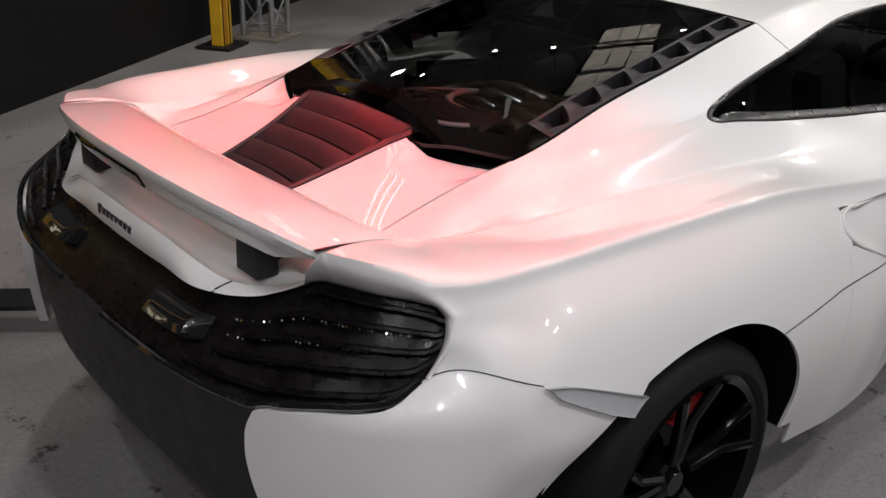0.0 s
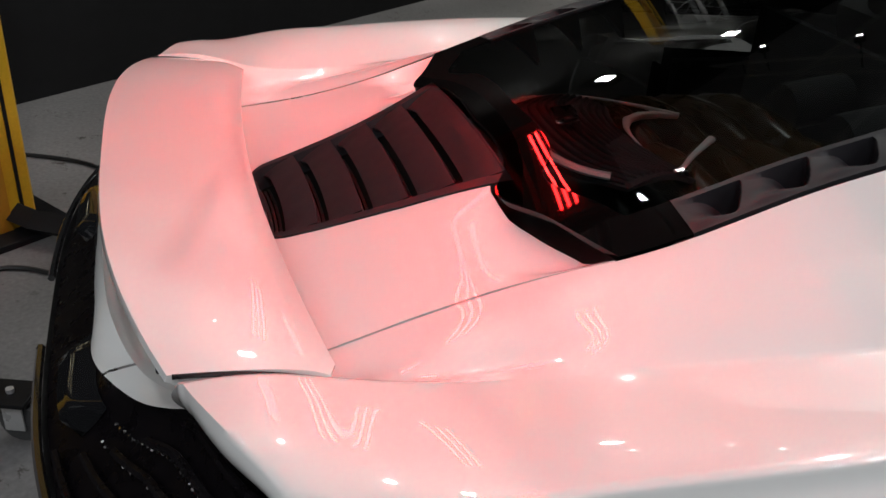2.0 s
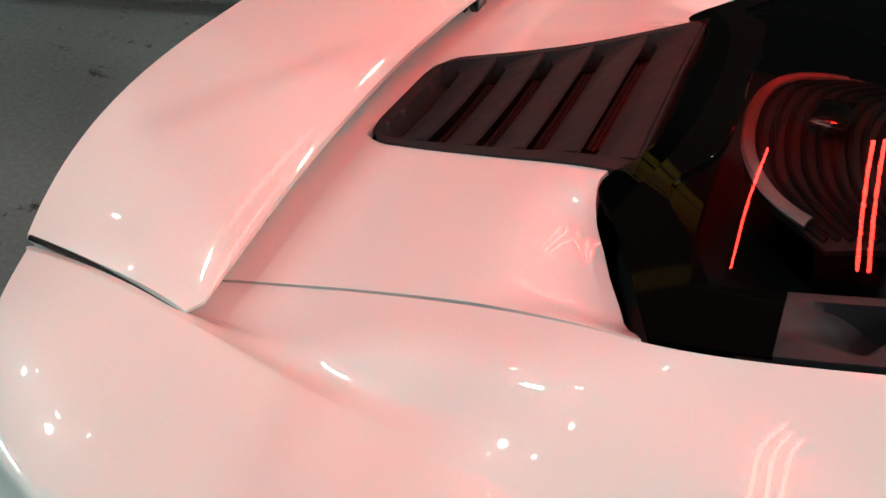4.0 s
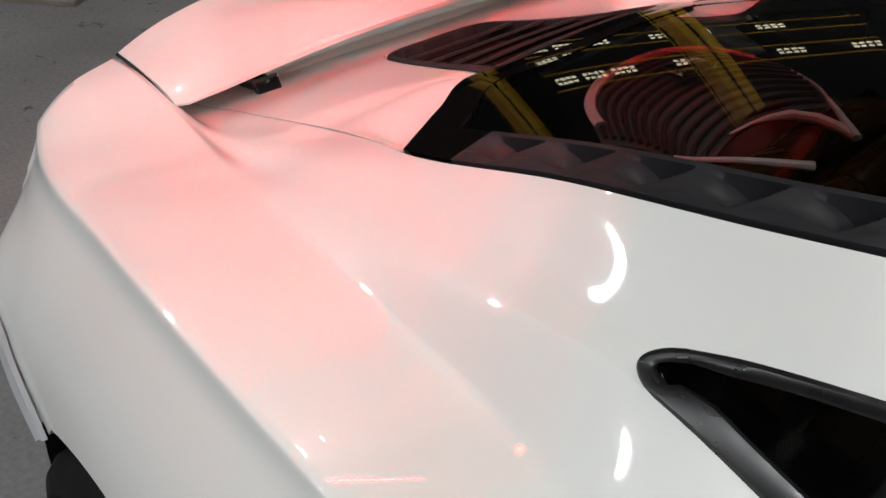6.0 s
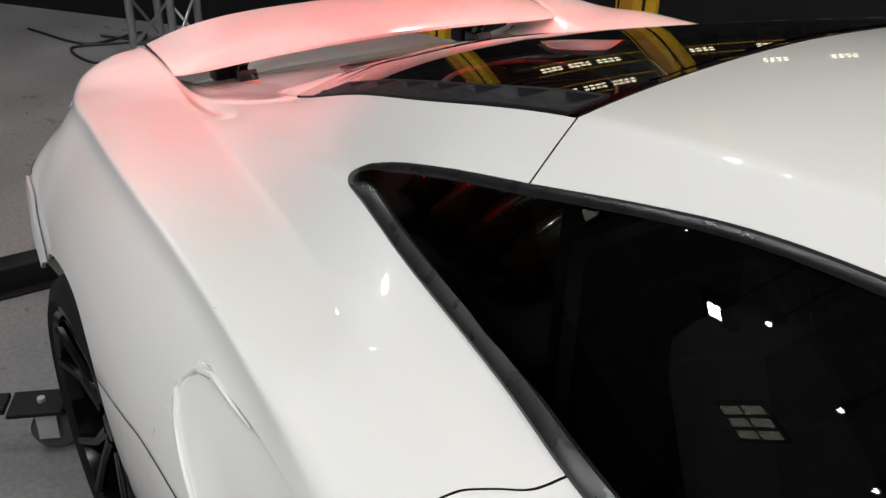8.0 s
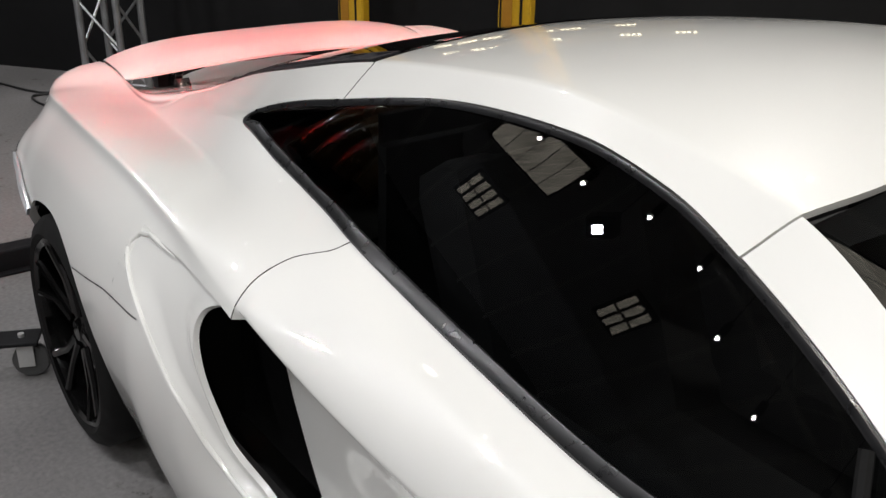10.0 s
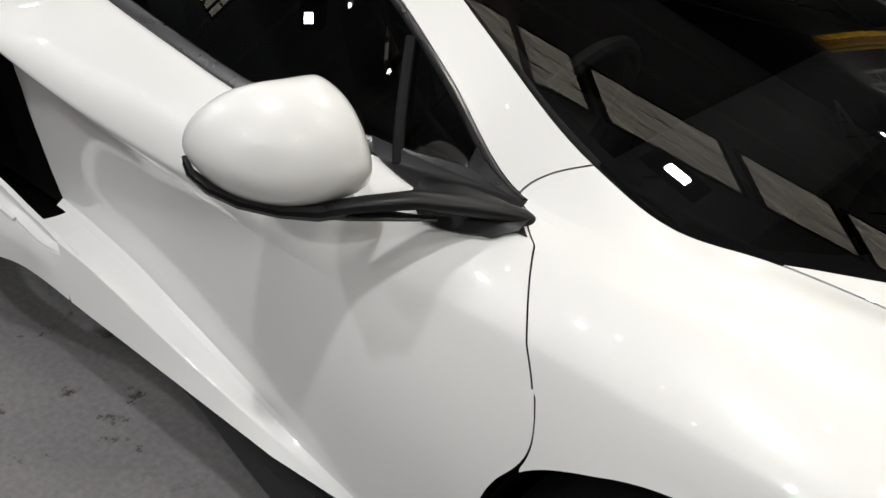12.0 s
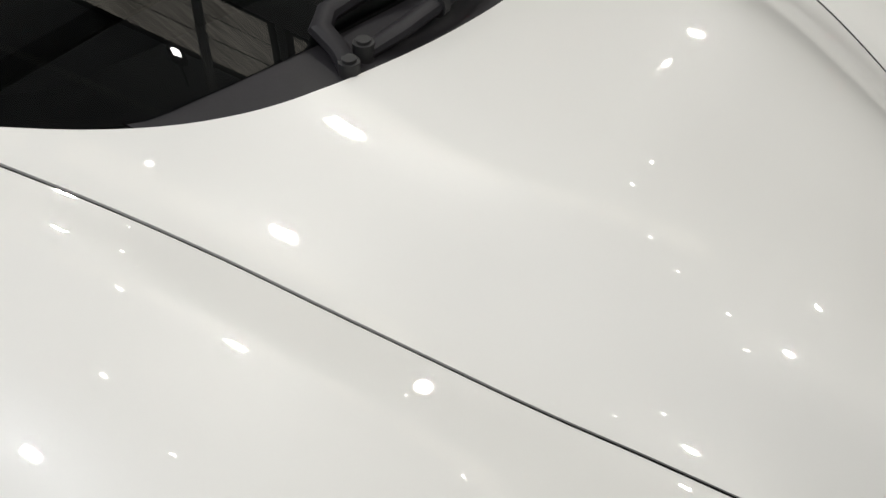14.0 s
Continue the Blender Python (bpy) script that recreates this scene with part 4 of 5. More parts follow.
            row.append((xk, -yk, bb[n0, 2] + .006 + .006 * (1 - j * j)))
        pts.append(row)
    lamp = np.array(pts).transpose(1, 0, 2)
    part("headlamp", *mirrored(*sheet(lamp, .02, True), sgn), GLOSS, car, "dark swept headlamp")

    # side window: rubber border, glass, quarter divider
    def inset(x):
        a, b = LINE_TOP(x), LINE_BASE(x)
        w = np.linalg.norm(a - b, axis=-1)
        return np.clip(.021 / np.maximum(w, .01), .02, .30)
    u, v = np.meshgrid(np.linspace(0, 1, 90), np.linspace(0, 1, 7), indexing="ij")
    window = pane("side_window", np.array([0, .006, 0]) + evened(body(np.linspace(.362, 2.195, 90)[:, None] + 0 * v[:, :7], np.clip(3 + inset(np.linspace(.36, 2.195, 90)[:, None] + 0 * v) * .5 + (1 - inset(np.linspace(.36, 2.195, 90)[:, None] + 0 * v)) * v, 3, 3.999)), 1, 3, 2), GLASS_DARK, car, "dark tinted side window", 0, True, sgn)
    # one rubber seal round the opening: along the base, round the tip, along the top
    xb = np.concatenate([np.linspace(2.205, .55, 60), np.linspace(.55, .3865, 14)[1:]])
    st = np.linspace(4, 3, 26)[1:-1]
    ft = float(inset(np.array(.43)))
    ox = np.concatenate([xb, tip(st), xb[::-1]])
    os_ = np.concatenate([np.full(len(xb), 3.9995), st, np.full(len(xb), 3.0005)])
    ix = np.concatenate([xb + .012 * smooth01((.50 - xb) / .08), tip(st) + .017, xb[::-1] + .012 * smooth01((.50 - xb[::-1]) / .08)])
    is_ = np.concatenate([4 - 1.25 * inset(xb), 3.5 + (st - 3.5) * (1 - 1.75 * ft), 3 + .75 * inset(xb[::-1])])
    so, si = body(ox, os_), body(ix, is_)
    up_ = np.array([0, -.0035, .0012])
    seal = np.stack([so, so * .8 + si * .2 + up_, so * .35 + si * .65 + up_, si + up_ * .3, si - up_ * 1.5], 1)
    part("window_seal", *mirrored(*sheet(seal, 0, True), sgn), TRIM, window, "black rubber window seal")
    endf = patch(3.02, 3.999, 2.10, 2.21, 6, 8, .001)
    part("window_seal", *mirrored(*sheet(endf, .004, True), sgn), TRIM, window)
    post = body(np.full(12, 1.92) + np.linspace(0, .075, 12), np.linspace(3.1, 3.999, 12))
    part("quarter_divider", *mirrored(*tube([tuple(p) for p in post], .009, 8), sgn), RUBBER, window)

    # tail: bumper corner, black fascia, ledge
    u, v = np.meshgrid(np.linspace(0, 1, 48), np.linspace(0, 1, 24), indexing="ij")
    phr = lambda z: phi_of(arch_x(ARCH_R, np.clip(z, .2, .64), -1))
    inner = along([(0, .46), (.3, .40), (.6, .35), (.85, .335), (.95, .34), (1, .352)])
    zz = .2 + 0 * v
    ph = inner(v) + (.95 - inner(v)) * u
    for _ in range(3):
        zz = .20 + (ztop(np.clip(ph, .32, 1)) - .20) * v
        ph = inner(v) + (phr(zz) - inner(v)) * u

    def onto_side(g):
        """The bumper's skin runs flush with the haunch ahead of the corner."""
        w = smooth01((g[..., 0] + .74) / .15) * smooth01((g[..., 2] - .42) / .16)
        out = g.copy()
        out[..., 1] = g[..., 1] * (1 - w) - side_rear(g[..., 0], g[..., 2]) * w
        out[..., 1] += .045 * smooth01((.58 - g[..., 2]) / .3) * smooth01((g[..., 0] + .72) / .2)
        return out

    bump = onto_side(tail(ph, zz))
    bumper = part("rear_bumper_corner", *mirrored(*sheet(bump, .025, False), sgn), PAINT, car, "white rear bumper corner")
    # reflector set in the bumper
    u2, v2 = np.meshgrid(np.linspace(0, 1, 16), np.linspace(0, 1, 6), indexing="ij")
    xr = -.52 + (.247 - .037 * v2) * u2
    zt = SEAM_Z(xr) + .003
    zr = zt + (np.minimum(np.interp(xr, [-.52, -.491, -.442, -.373, -.31], [.686, .652, .626, .589, .562]), zt - .001) - zt) * v2
    rf = np.stack([xr, -side_rear(xr, zr) - .0035, zr], -1)
    part("reflector", *mirrored(*sheet(rf, .008, False), sgn), LENS, bumper, "grey side reflector")
    # fine joint over the bumper, from the lamp to the reflector
    rim_ = [tuple(p + np.array([0, -.0006, .001])) for p in bump[:, -1] if -.76 < p[0] < -.505]
    part("panel_joint", *mirrored(*tube(rim_, .0011, 6), sgn), TRIM, bumper)
    # gloss black tail fascia with slats
    def lamp_at(w, f, back):
        a = np.stack([np.interp(w, y3, foot_[:, k]) for k in range(3)], -1)
        c = np.stack([np.interp(w, y3, head_[:, k]) for k in range(3)], -1)
        p = a + (c - a) * np.asarray(f)[..., None]
        p[..., 0] += back + .018 * np.sin(math.pi * np.asarray(f))
        p[..., 1] += back * .8 * np.asarray(w) ** 2
        return p

    w3, v3 = np.meshgrid(y3, np.linspace(0, 1, 14), indexing="ij")
    fascia = part("tail_fascia", *mirrored(*sheet(lamp_at(w3, v3, .022), 0, False), sgn), FASCIA, car, "black tail fascia with curved slats and mesh")
    for k in range(5):
        f0, f1 = (k + .15) / 5.2, (k + .75) / 5.2
        pp = np.linspace(.30 + .05 * k, .985, 30)
        tt = lamp_at(pp, f1 + (f0 - f1) * .55 * (pp - .3), .006)
        part("tail_slat", *mirrored(*tube([tuple(p) for p in tt], .0062, 6), sgn), FASCIA, fascia)
    # chrome beads stand in for the glints on the black mesh
    knob = []
    for k in range(4):
        for j in range(40):
            pj = .36 + .54 * j / 39
            f = (k + .55) / 5.2 * (1 - .1 * pj) + .02
            c0 = lamp_at(np.array(pj), np.array(f), .008)
            knob.append(box(float(c0[0]), float(c0[1]), float(c0[2]), .0036, .0036, .0036, Matrix.Translation(c0) @ Matrix.Rotation(j * 1.7 + k, 4, (1, .4, .7)) @ Matrix.Translation(-Vector(c0))))
    tagged(part("tail_mesh", *mirrored(*join(*knob), sgn), CHROME, fascia, "", False), "rows of tiny chrome beads, sparkle put into the black mesh", "", "", "stuff")
    # tail pipe surround and fog lamp housing in the middle
    bw, bf = np.meshgrid(np.linspace(.10, .30, 14), np.linspace(.30, .62, 8), indexing="ij")
    dome = np.minimum(1, np.minimum(np.minimum(bw - .10, .30 - bw) / .03, np.minimum(bf - .30, .62 - bf) / .06))
    part("lamp_housing", *mirrored(*sheet(lamp_at(bw, bf, 0) + np.stack([.020 - .034 * dome, 0 * bw, 0 * bw], -1), 0, False), sgn), GLOSS, fascia, "gloss black housing in the fascia")
    lip_ = lamp_at(np.linspace(.05, .985, 40), np.full(40, .03), .002)
    part("lamp_lip", *mirrored(*tube([tuple(p) for p in lip_], .007, 6), sgn), GLOSS, fascia)

    # white ledge under the spoiler, with a corner piece rising to the lamp
    def ledge_grid(y0, y1, n):
        yy = np.linspace(y0, y1, n)
        lo, hi = LAMP_TOP(yy), LEDGE_TOP(yy)
        rows = [np.stack([lo[:, 0] + .018, -yy, lo[:, 1] - .002], -1)]
        for f in np.linspace(0, 1, 7):
            c = lo + (hi - lo) * f
            rows.append(np.stack([c[:, 0] - .007 * math.sin(math.pi * f), -yy, c[:, 1]], -1))
        return np.stack(rows, 1)
    ledge = part("tail_ledge", *mirrored(*sheet(ledge_grid(0, .374, 30), 0, False), sgn), PAINT, car, "white tail ledge")
    part("ledge_corner", *mirrored(*sheet(ledge_grid(.379, .537, 26), 0, False), sgn), PAINT, car)
    # trough between the ledge and the deck
    yy = np.linspace(0, .53, 40)
    hi = LEDGE_TOP(yy)
    up_ = np.stack([hi[:, 0], -yy, hi[:, 1]], -1)
    dk = body(np.full(40, -.70), 1.985 * yy / .53)
    tro = np.stack([up_ + (dk - up_) * f - np.array([0, 0, .034 * math.sin(math.pi * min(1, f * 1.25)) ** .8 if f < .8 else 0]) * (1 - smooth01((yy - .3) / .12) * .8)[:, None] for f in np.linspace(0, 1, 12)], 1)
    part("deck_trough", *mirrored(*sheet(tro, 0, False), sgn), PAINT, deck)
    # lower black valance
    u6, v6 = np.meshgrid(np.linspace(0, 1, 20), np.linspace(0, 1, 16), indexing="ij")
    pv = inner(v6) * u6
    zv = VAL_LOW + (.60 - VAL_LOW) * v6
    val = tail(pv, zv)
    val[..., 0] += .014 + .05 * (1 - v6)
    part("rear_valance", *mirrored(*sheet(val, 0, False), sgn), DARK, car, "satin black rear valance")

    # wheel wells
    for a, y0 in ((ARCH_R, .93), (ARCH_F, .93)):
        pts = []
        for k in range(25):
            c = math.pi * (-.01 + 1.02 * k / 24)
            row = [(a[0] + ((a[3] if math.cos(c) > 0 else a[2]) + .012) * math.cos(c), -yy, a[1] + (a[4] + .012) * math.sin(c)) for yy in (y0, .75, .58)]
            row.append((a[0], -.57, a[1]))
            pts.append(row)
        part("wheel_well", *mirrored(*sheet(np.array(pts), 0, False), sgn), LAMPBLACK, car)

# spoiler across the tail, raised on two struts
def wing_point(y):
    k = abs(y) / .583
    xf, zf = -.602 + .045 * k**2 - .012 * max(0, (abs(y) - .563) / .02) ** 2, .850 - .012 * k**2
    xr, zr = -.835 + .082 * k**3, .900 - .034 * k**4
    return xf, zf, xr, zr


rows = []
for y in np.linspace(-.583, .583, 61):
    xf, zf, xr, zr = wing_point(y)
    row = []
    for t in np.linspace(0, 1, 16) ** 1.5:
        row.append((xf + (xr - xf) * t, y, zf + (zr - zf) * t + .030 * (1 - .6 * (abs(y) / .583) ** 4) * (1 - (1 - t) ** 6) * (1 - t) - .004 * t**6))
    thin = 1 - .55 * smooth01((abs(y) - .47) / .11)
    row.append((xr - .003, y, zr - .012))
    row.append((xr + .004, y, zr - .034 * thin))
    row.append((xr + .020, y, zr - .066 * thin))
    for t in np.linspace(.86, 0, 8):
        row.append((xf + (xr - xf) * t, y, zf - (.008 + .056 * t) * thin + (zr - zf) * t))
    rows.append(row)
rg = np.array(rows)
n_, m_ = rg.shape[:2]
vs = [tuple(p) for p in rg.reshape(-1, 3)]
fs = [(i * m_ + j, (i + 1) * m_ + j, (i + 1) * m_ + (j + 1) % m_, i * m_ + (j + 1) % m_) for i in range(n_ - 1) for j in range(m_)]
fs += [tuple(range(m_)), tuple(range((n_ - 1) * m_, n_ * m_))[::-1]]
spoiler = part("spoiler", vs, [q[::-1] for q in fs], PAINT, car, "raised white rear spoiler", True, 40)
for sgn in (-1, 1):
    strut = part("strut", *mirrored(*box(-.745, -.385, .795, .05, .075, .095, None, .004), sgn), SATIN, spoiler, "black spoiler hinge")
    for piece in (box(-.70, -.372, .768, .10, .030, .05, None, .004), box(0, 0, 0, .020, .026, .115, pose(-.668, -.372, .800, 0, 28, 0), .003), box(0, 0, 0, .020, .026, .12, pose(-.735, -.372, .808, 0, -24, 0), .003),
                  box(-.700, -.372, .846, .115, .034, .014, None, .003), tube([(-.690, -.396, .846), (-.690, -.348, .846)], .013, 12), box(0, 0, 0, .012, .050, .05, pose(-.628, -.372, .775, 0, -30, 0), .002)):
        part("link", *mirrored(*piece, sgn), GLOSS, strut)
    part("pin", *mirrored(*tube([(-.645, -.403, .765), (-.645, -.341, .765)], .006, 10), sgn), CHROME, strut)
# a dark bar in each end gap stands in for its shade
for sgn in (-1, 1):
    xf, zf, xr, zr = wing_point(.583)
    row = [(xf + (xr - xf) * t, -.5865, zf + (zr - zf) * t + .007 * math.sin(math.pi * t) - .004) for t in np.linspace(0, .97, 14)]
    part("end_joint", *mirrored(*tube(row, .003, 8), sgn), TRIM, spoiler, "dark joint at the spoiler's end")
lampy = np.linspace(-.06, .30, 30)
lampx = -.826 + .082 * (np.abs(lampy) / .583) ** 3
strip = np.stack([np.stack([lampx + dx, lampy, np.full(30, zz)], -1) for dx, zz in ((-.004, .868), (-.005, .862), (.007, .838), (.010, .834))], 1)
part("brake_lamp", *sheet(strip - np.array([.004, 0, 0]), .006, False), GLASSBLACK, spoiler, "dark high brake lamp")
for k in range(8):
    y = .10 - k * .022
    part("tail_mark", *box(-.856, y, .746, .004, .016, .015 if k else .022), LETTER, ledge, "", False)

# front: nose closing
nb = []
for s in np.linspace(0, S_END, 50):
    p = body(NOSE(np.array(s)), np.array(s))
    nb.append([p, p + np.array([.05, 0, -.10]), np.array([p[0] + .02, p[1], .30]), np.array([p[0] - .04, p[1], .12])])
pane("front_bumper", both(np.array(nb).transpose(1, 0, 2)), PAINT, car, "", 0, False)
part("underbody", *box(1.3, 0, .15, 3.9, 1.5, .03), DARK, car)


# wheels
def wheel(cx, cy, cz, r, w, rim_r, grip):
    base = thing("wheel", (cx, cy, cz), "", "")
    base.parent = car
    base.matrix_parent_inverse = car.matrix_world.inverted()
    hw = w / 2
    prof = [(rim_r, -hw + .012), (rim_r + .012, -hw + .004), (r - .05, -hw), (r - .018, -hw + .012), (r - .004, -hw + .03), (r, -hw + .06), (r, hw - .06), (r - .018, hw - .012), (r - .05, hw), (rim_r, hw - .01)]
    part("tyre", *mirrored(*lathe(prof, (cx, cy, cz), 64), -1), RUBBER, base, "low-profile black tyre")
    out = [(rim_r + .008, -hw + .010), (rim_r - .004, -hw + .004), (rim_r - .016, -hw + .012), (rim_r - .022, -hw + .05), (rim_r - .03, hw - .02)]
    rim = part("rim", *lathe(out, (cx, cy, cz), 64), RIM, base, "gloss black alloy rim")
    hub = [(0.0, -hw + .035), (.028, -hw + .035), (.034, -hw + .042), (.06, -hw + .05), (.07, -hw + .08)]
    part("hub_cap", *lathe(hub, (cx, cy, cz), 32), RIM, rim)
    for k in range(5):
        for d in (-.16, .16):
            c = 2 * math.pi * k / 5 + .3
            p0 = (cx + .055 * math.cos(c + d * 1.2), cy - hw + .05, cz + .055 * math.sin(c + d * 1.2))
            p1 = (cx + .6 * rim_r * math.cos(c + d * .9), cy - hw + .036, cz + .6 * rim_r * math.sin(c + d * .9))
            p2 = (cx + (rim_r - .012) * math.cos(c + d * 1.5), cy - hw + .016, cz + (rim_r - .012) * math.sin(c + d * 1.5))
            part("spoke", *tube([p0, p1, p2], [.016, .012, .013], 8), RIM, rim)
    part("brake_disc", *lathe([(.08, -.02), (.19, -.02), (.19, .01), (.08, .01), (.08, -.02)], (cx, cy, cz), 48), DISC, base)
    cal = []
    for c in np.linspace(radians(grip), radians(grip + 42), 12):
        cal.append([(cx + rr * math.cos(c), cy + oo, cz + rr * math.sin(c)) for rr, oo in ((.125, -.03), (.135, -.048), (.19, -.048), (.2, -.03), (.2, .03))])
    part("caliper", *sheet(np.array(cal), .02, False), RED, base, "red brake caliper")
    return base


wheel(-.08, -.845, .291, .331, .295, .262, 38)
wheel(2.646, -.82, .333, .325, .235, .258, 92)
for ob in [o for o in list(bpy.data.objects) if o.name.startswith("wheel") and o.type == "EMPTY"]:
    copy_thing(ob, Matrix.Translation((ob.location.x, -ob.location.y, ob.location.z)) @ Matrix.Rotation(math.pi, 4, "Z"))


# door mirrors
ARM_LINE = [(2.012, -.975, .834), (2.074, -.94, .858), (2.124, -.89, .868), (2.174, -.835, .860), (2.205, -.796, .850), (2.225, -.776, .843), (2.240, -.758, .830)]


def mirror(sgn):
    mid = Vector((1.94, -.985, .905))
    ax, up, out = Vector((.735, .678, 0)), Vector((-.31, .336, .889)), Vector((.603, -.654, .457))
    keys = [(.066, .100), (.101, .072), (.128, .025), (.139, -.022), (.122, -.052), (.070, -.072), (.020, -.078), (-.040, -.069), (-.090, -.041), (-.117, -.006), (-.106, .034), (-.062, .066), (-.004, .086), (.040, .101)]
    ring = spline([(i - len(keys), *k) for i, k in enumerate(keys)] + [(i, *k) for i, k in enumerate(keys)] + [(i + len(keys), *k) for i, k in enumerate(keys)])(np.linspace(0, len(keys), 57)[:-1])
    rows = []
    for w in np.linspace(-1, 1, 25):
        k = max(.015, (1 - abs(w) ** 2.3) ** (1 / 2.3))
        deep = (.085 if w > 0 else .06) * w
        soft = smooth01(abs(w) * 1.15)
        oval = [(.012 + .125 * math.cos(t), .010 + .090 * math.sin(t)) for t in np.arctan2(ring[:, 1] - .01, ring[:, 0] - .012)]
        rows.append([(mid + ax * ((a + (oa - a) * soft) * k) + up * ((c + (oc - c) * soft) * k) + out * deep)[:] for (a, c), (oa, oc) in zip(ring, oval)])
    g = np.array(rows)
    n, m = g.shape[:2]
    vs = [tuple(p) for p in g.reshape(-1, 3)]
    fs = [(i * m + j, i * m + (j + 1) % m, (i + 1) * m + (j + 1) % m, (i + 1) * m + j) for i in range(n - 1) for j in range(m)]
    fs += [tuple(range(m))[::-1], tuple(range((n - 1) * m, n * m))]
    shell = part("door_mirror", *mirrored(vs, [q[::-1] for q in fs], sgn), PAINT, car, "rounded white door mirror on a black arm", True, 60)
    rim = [(-.114, -.018), (-.104, -.040), (-.076, -.060), (-.035, -.076), (.02, -.085), (.07, -.084), (.12, -.072)]
    under = tube([mid + ax * a + up * c + out * .012 for a, c in rim], [.003, .008, .011, .012, .012, .015, .018], 10, False, .8)
    base = part("mirror_base", *mirrored(*under, sgn), GLOSS, shell, "gloss black mirror base with indicator")
    ind = tube([mid + ax * a + up * c + out * .014 for a, c in ((-.110, -.026), (-.104, -.040), (-.090, -.052))], .006, 8)
    part("indicator", *mirrored(*ind, sgn), GLOSS, base, "clear indicator lens")
    arm = tube(ARM_LINE, [.012, .015, .017, .018, .0175, .016, .011], 14, False, .75)
    blade_ = tube([(1.985, -.985, .822), (2.06, -.945, .836), (2.10, -.915, .842), (2.15, -.872, .843)], [.008, .012, .012, .006], 12, False, .45)
    part("mirror_arm", *mirrored(*join(arm, blade_), sgn), ARMBLACK, shell, "satin black mirror arm")
    # a smooth lobe swelling out of the door's top corner
    lx, lv = np.meshgrid(np.linspace(2.058, 2.238, 26), np.linspace(0, 1, 14), indexing="ij")
    low = along([(2.058, 4.7), (2.084, 5.08), (2.118, 5.2), (2.16, 5.2), (2.19, 5.14), (2.221, 5.03), (2.238, 4.76)])
    swell = .007 + .012 * np.sin(math.pi * np.clip(lv * .9 + .1, 0, 1)) * np.sin(math.pi * np.clip((lx - 2.05) / .19, 0, 1)) ** .6
    lobe = body(lx, 4.1 + (low(lx) - 4.1) * lv) + np.stack([0 * swell, -.8 * swell - .002, .6 * swell + .001], -1)
    part("mirror_foot", *mirrored(*sheet(lobe, .006, True), sgn), ARMBLACK, shell)
    foot = patch(3.86, 4.85, lambda s: 1.93 + .17 * (s - 3.86), lambda s: FENDER_REAR(s) - .008, 16, 10, .004)
    part("mirror_foot", *mirrored(*sheet(foot, .006, True), sgn), ARMBLACK, shell)


for sgn in (-1, 1):
    mirror(sgn)

# wiper
wiper = thing("wiper", (2.83, -.22, .85), "", "")
wiper.parent = car
wiper.matrix_parent_inverse = car.matrix_world.inverted()
part("wiper_arm", *tube([(2.834, -.275, .842), (2.812, -.270, .862), (2.785, -.268, .877), (2.776, -.245, .884), (2.780, -.20, .888), (2.797, -.12, .893), (2.800, -.045, .900), (2.785, .03, .904), (2.772, .10, .906), (2.75, .30, .906), (2.71, .52, .896)],
                        [.013, .014, .015, .015, .015, .015, .015, .013, .012, .009, .006], 10, False, .8), SATIN, wiper, "black wiper arm")
part("wiper_arm", *tube([(2.828, -.243, .848), (2.845, -.195, .862), (2.853, -.13, .872), (2.856, -.07, .878), (2.835, .02, .884), (2.80, .14, .892), (2.77, .30, .897)], [.012, .013, .013, .013, .012, .010, .007], 10, False, .8), SATIN, wiper)
for wx, wy, wz in ((2.834, -.277, .858), (2.828, -.243, .864)):
    part("wiper_pivot", *join(tube([(wx, wy, wz - .05), (wx, wy, wz)], .013, 14), tube([(wx, wy, wz), (wx, wy, wz + .004)], .009, 14)), DARK, wiper)
for wx, wy, wz in ((2.797, -.12, .893), (2.853, -.13, .872)):
    part("wiper_collar", *tube([(wx, wy - .006, wz), (wx, wy + .006, wz)], .0165, 12), DARK, wiper)

# cabin
cab = thing("cabin", (1.4, 0, .3), "", "")
cab.parent = car
cab.matrix_parent_inverse = car.matrix_world.inverted()
part("cabin_tub", *join(box(1.6, 0, .30, 2.0, 1.36, .03), box(1.6, .70, .55, 2.0, .03, .5), box(1.6, -.70, .55, 2.0, .03, .5), box(.74, 0, .62, .03, 1.0, .7)), CABIN, cab)
part("dashboard", *tube([(2.32, -.66, .80), (2.34, -.3, .83), (2.34, .3, .83), (2.32, .66, .80)], .13, 14, False, .7), CABIN, cab, "dark dashboard")
for sgn in (-1, 1):
    part("seat_base", *box(1.45, .36 * sgn, .42, .5, .46, .16, None, .05), CABIN, cab)
    part("seat_back", *box(0, 0, 0, .16, .46, .66, pose(1.14, .36 * sgn, .72, 0, -22, 0), .06), CABIN, cab, "black sports seat")
    part("headrest", *box(0, 0, 0, .10, .24, .16, pose(1.02, .36 * sgn, 1.0, 0, -18, 0), .04), CABIN, cab)
wheelring = [(2.02 + .06 * math.sin(c), -.36 + .18 * math.cos(c), .80 + .17 * math.sin(c)) for c in np.linspace(0, 2 * math.pi, 33)[:-1]]
part("steering_wheel", *tube(wheelring, .015, 8, True), CABIN, cab)

# turn the finished car from the camera-fitted frame onto the level floor
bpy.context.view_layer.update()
car.matrix_world = FIT_LEVEL @ car.matrix_world


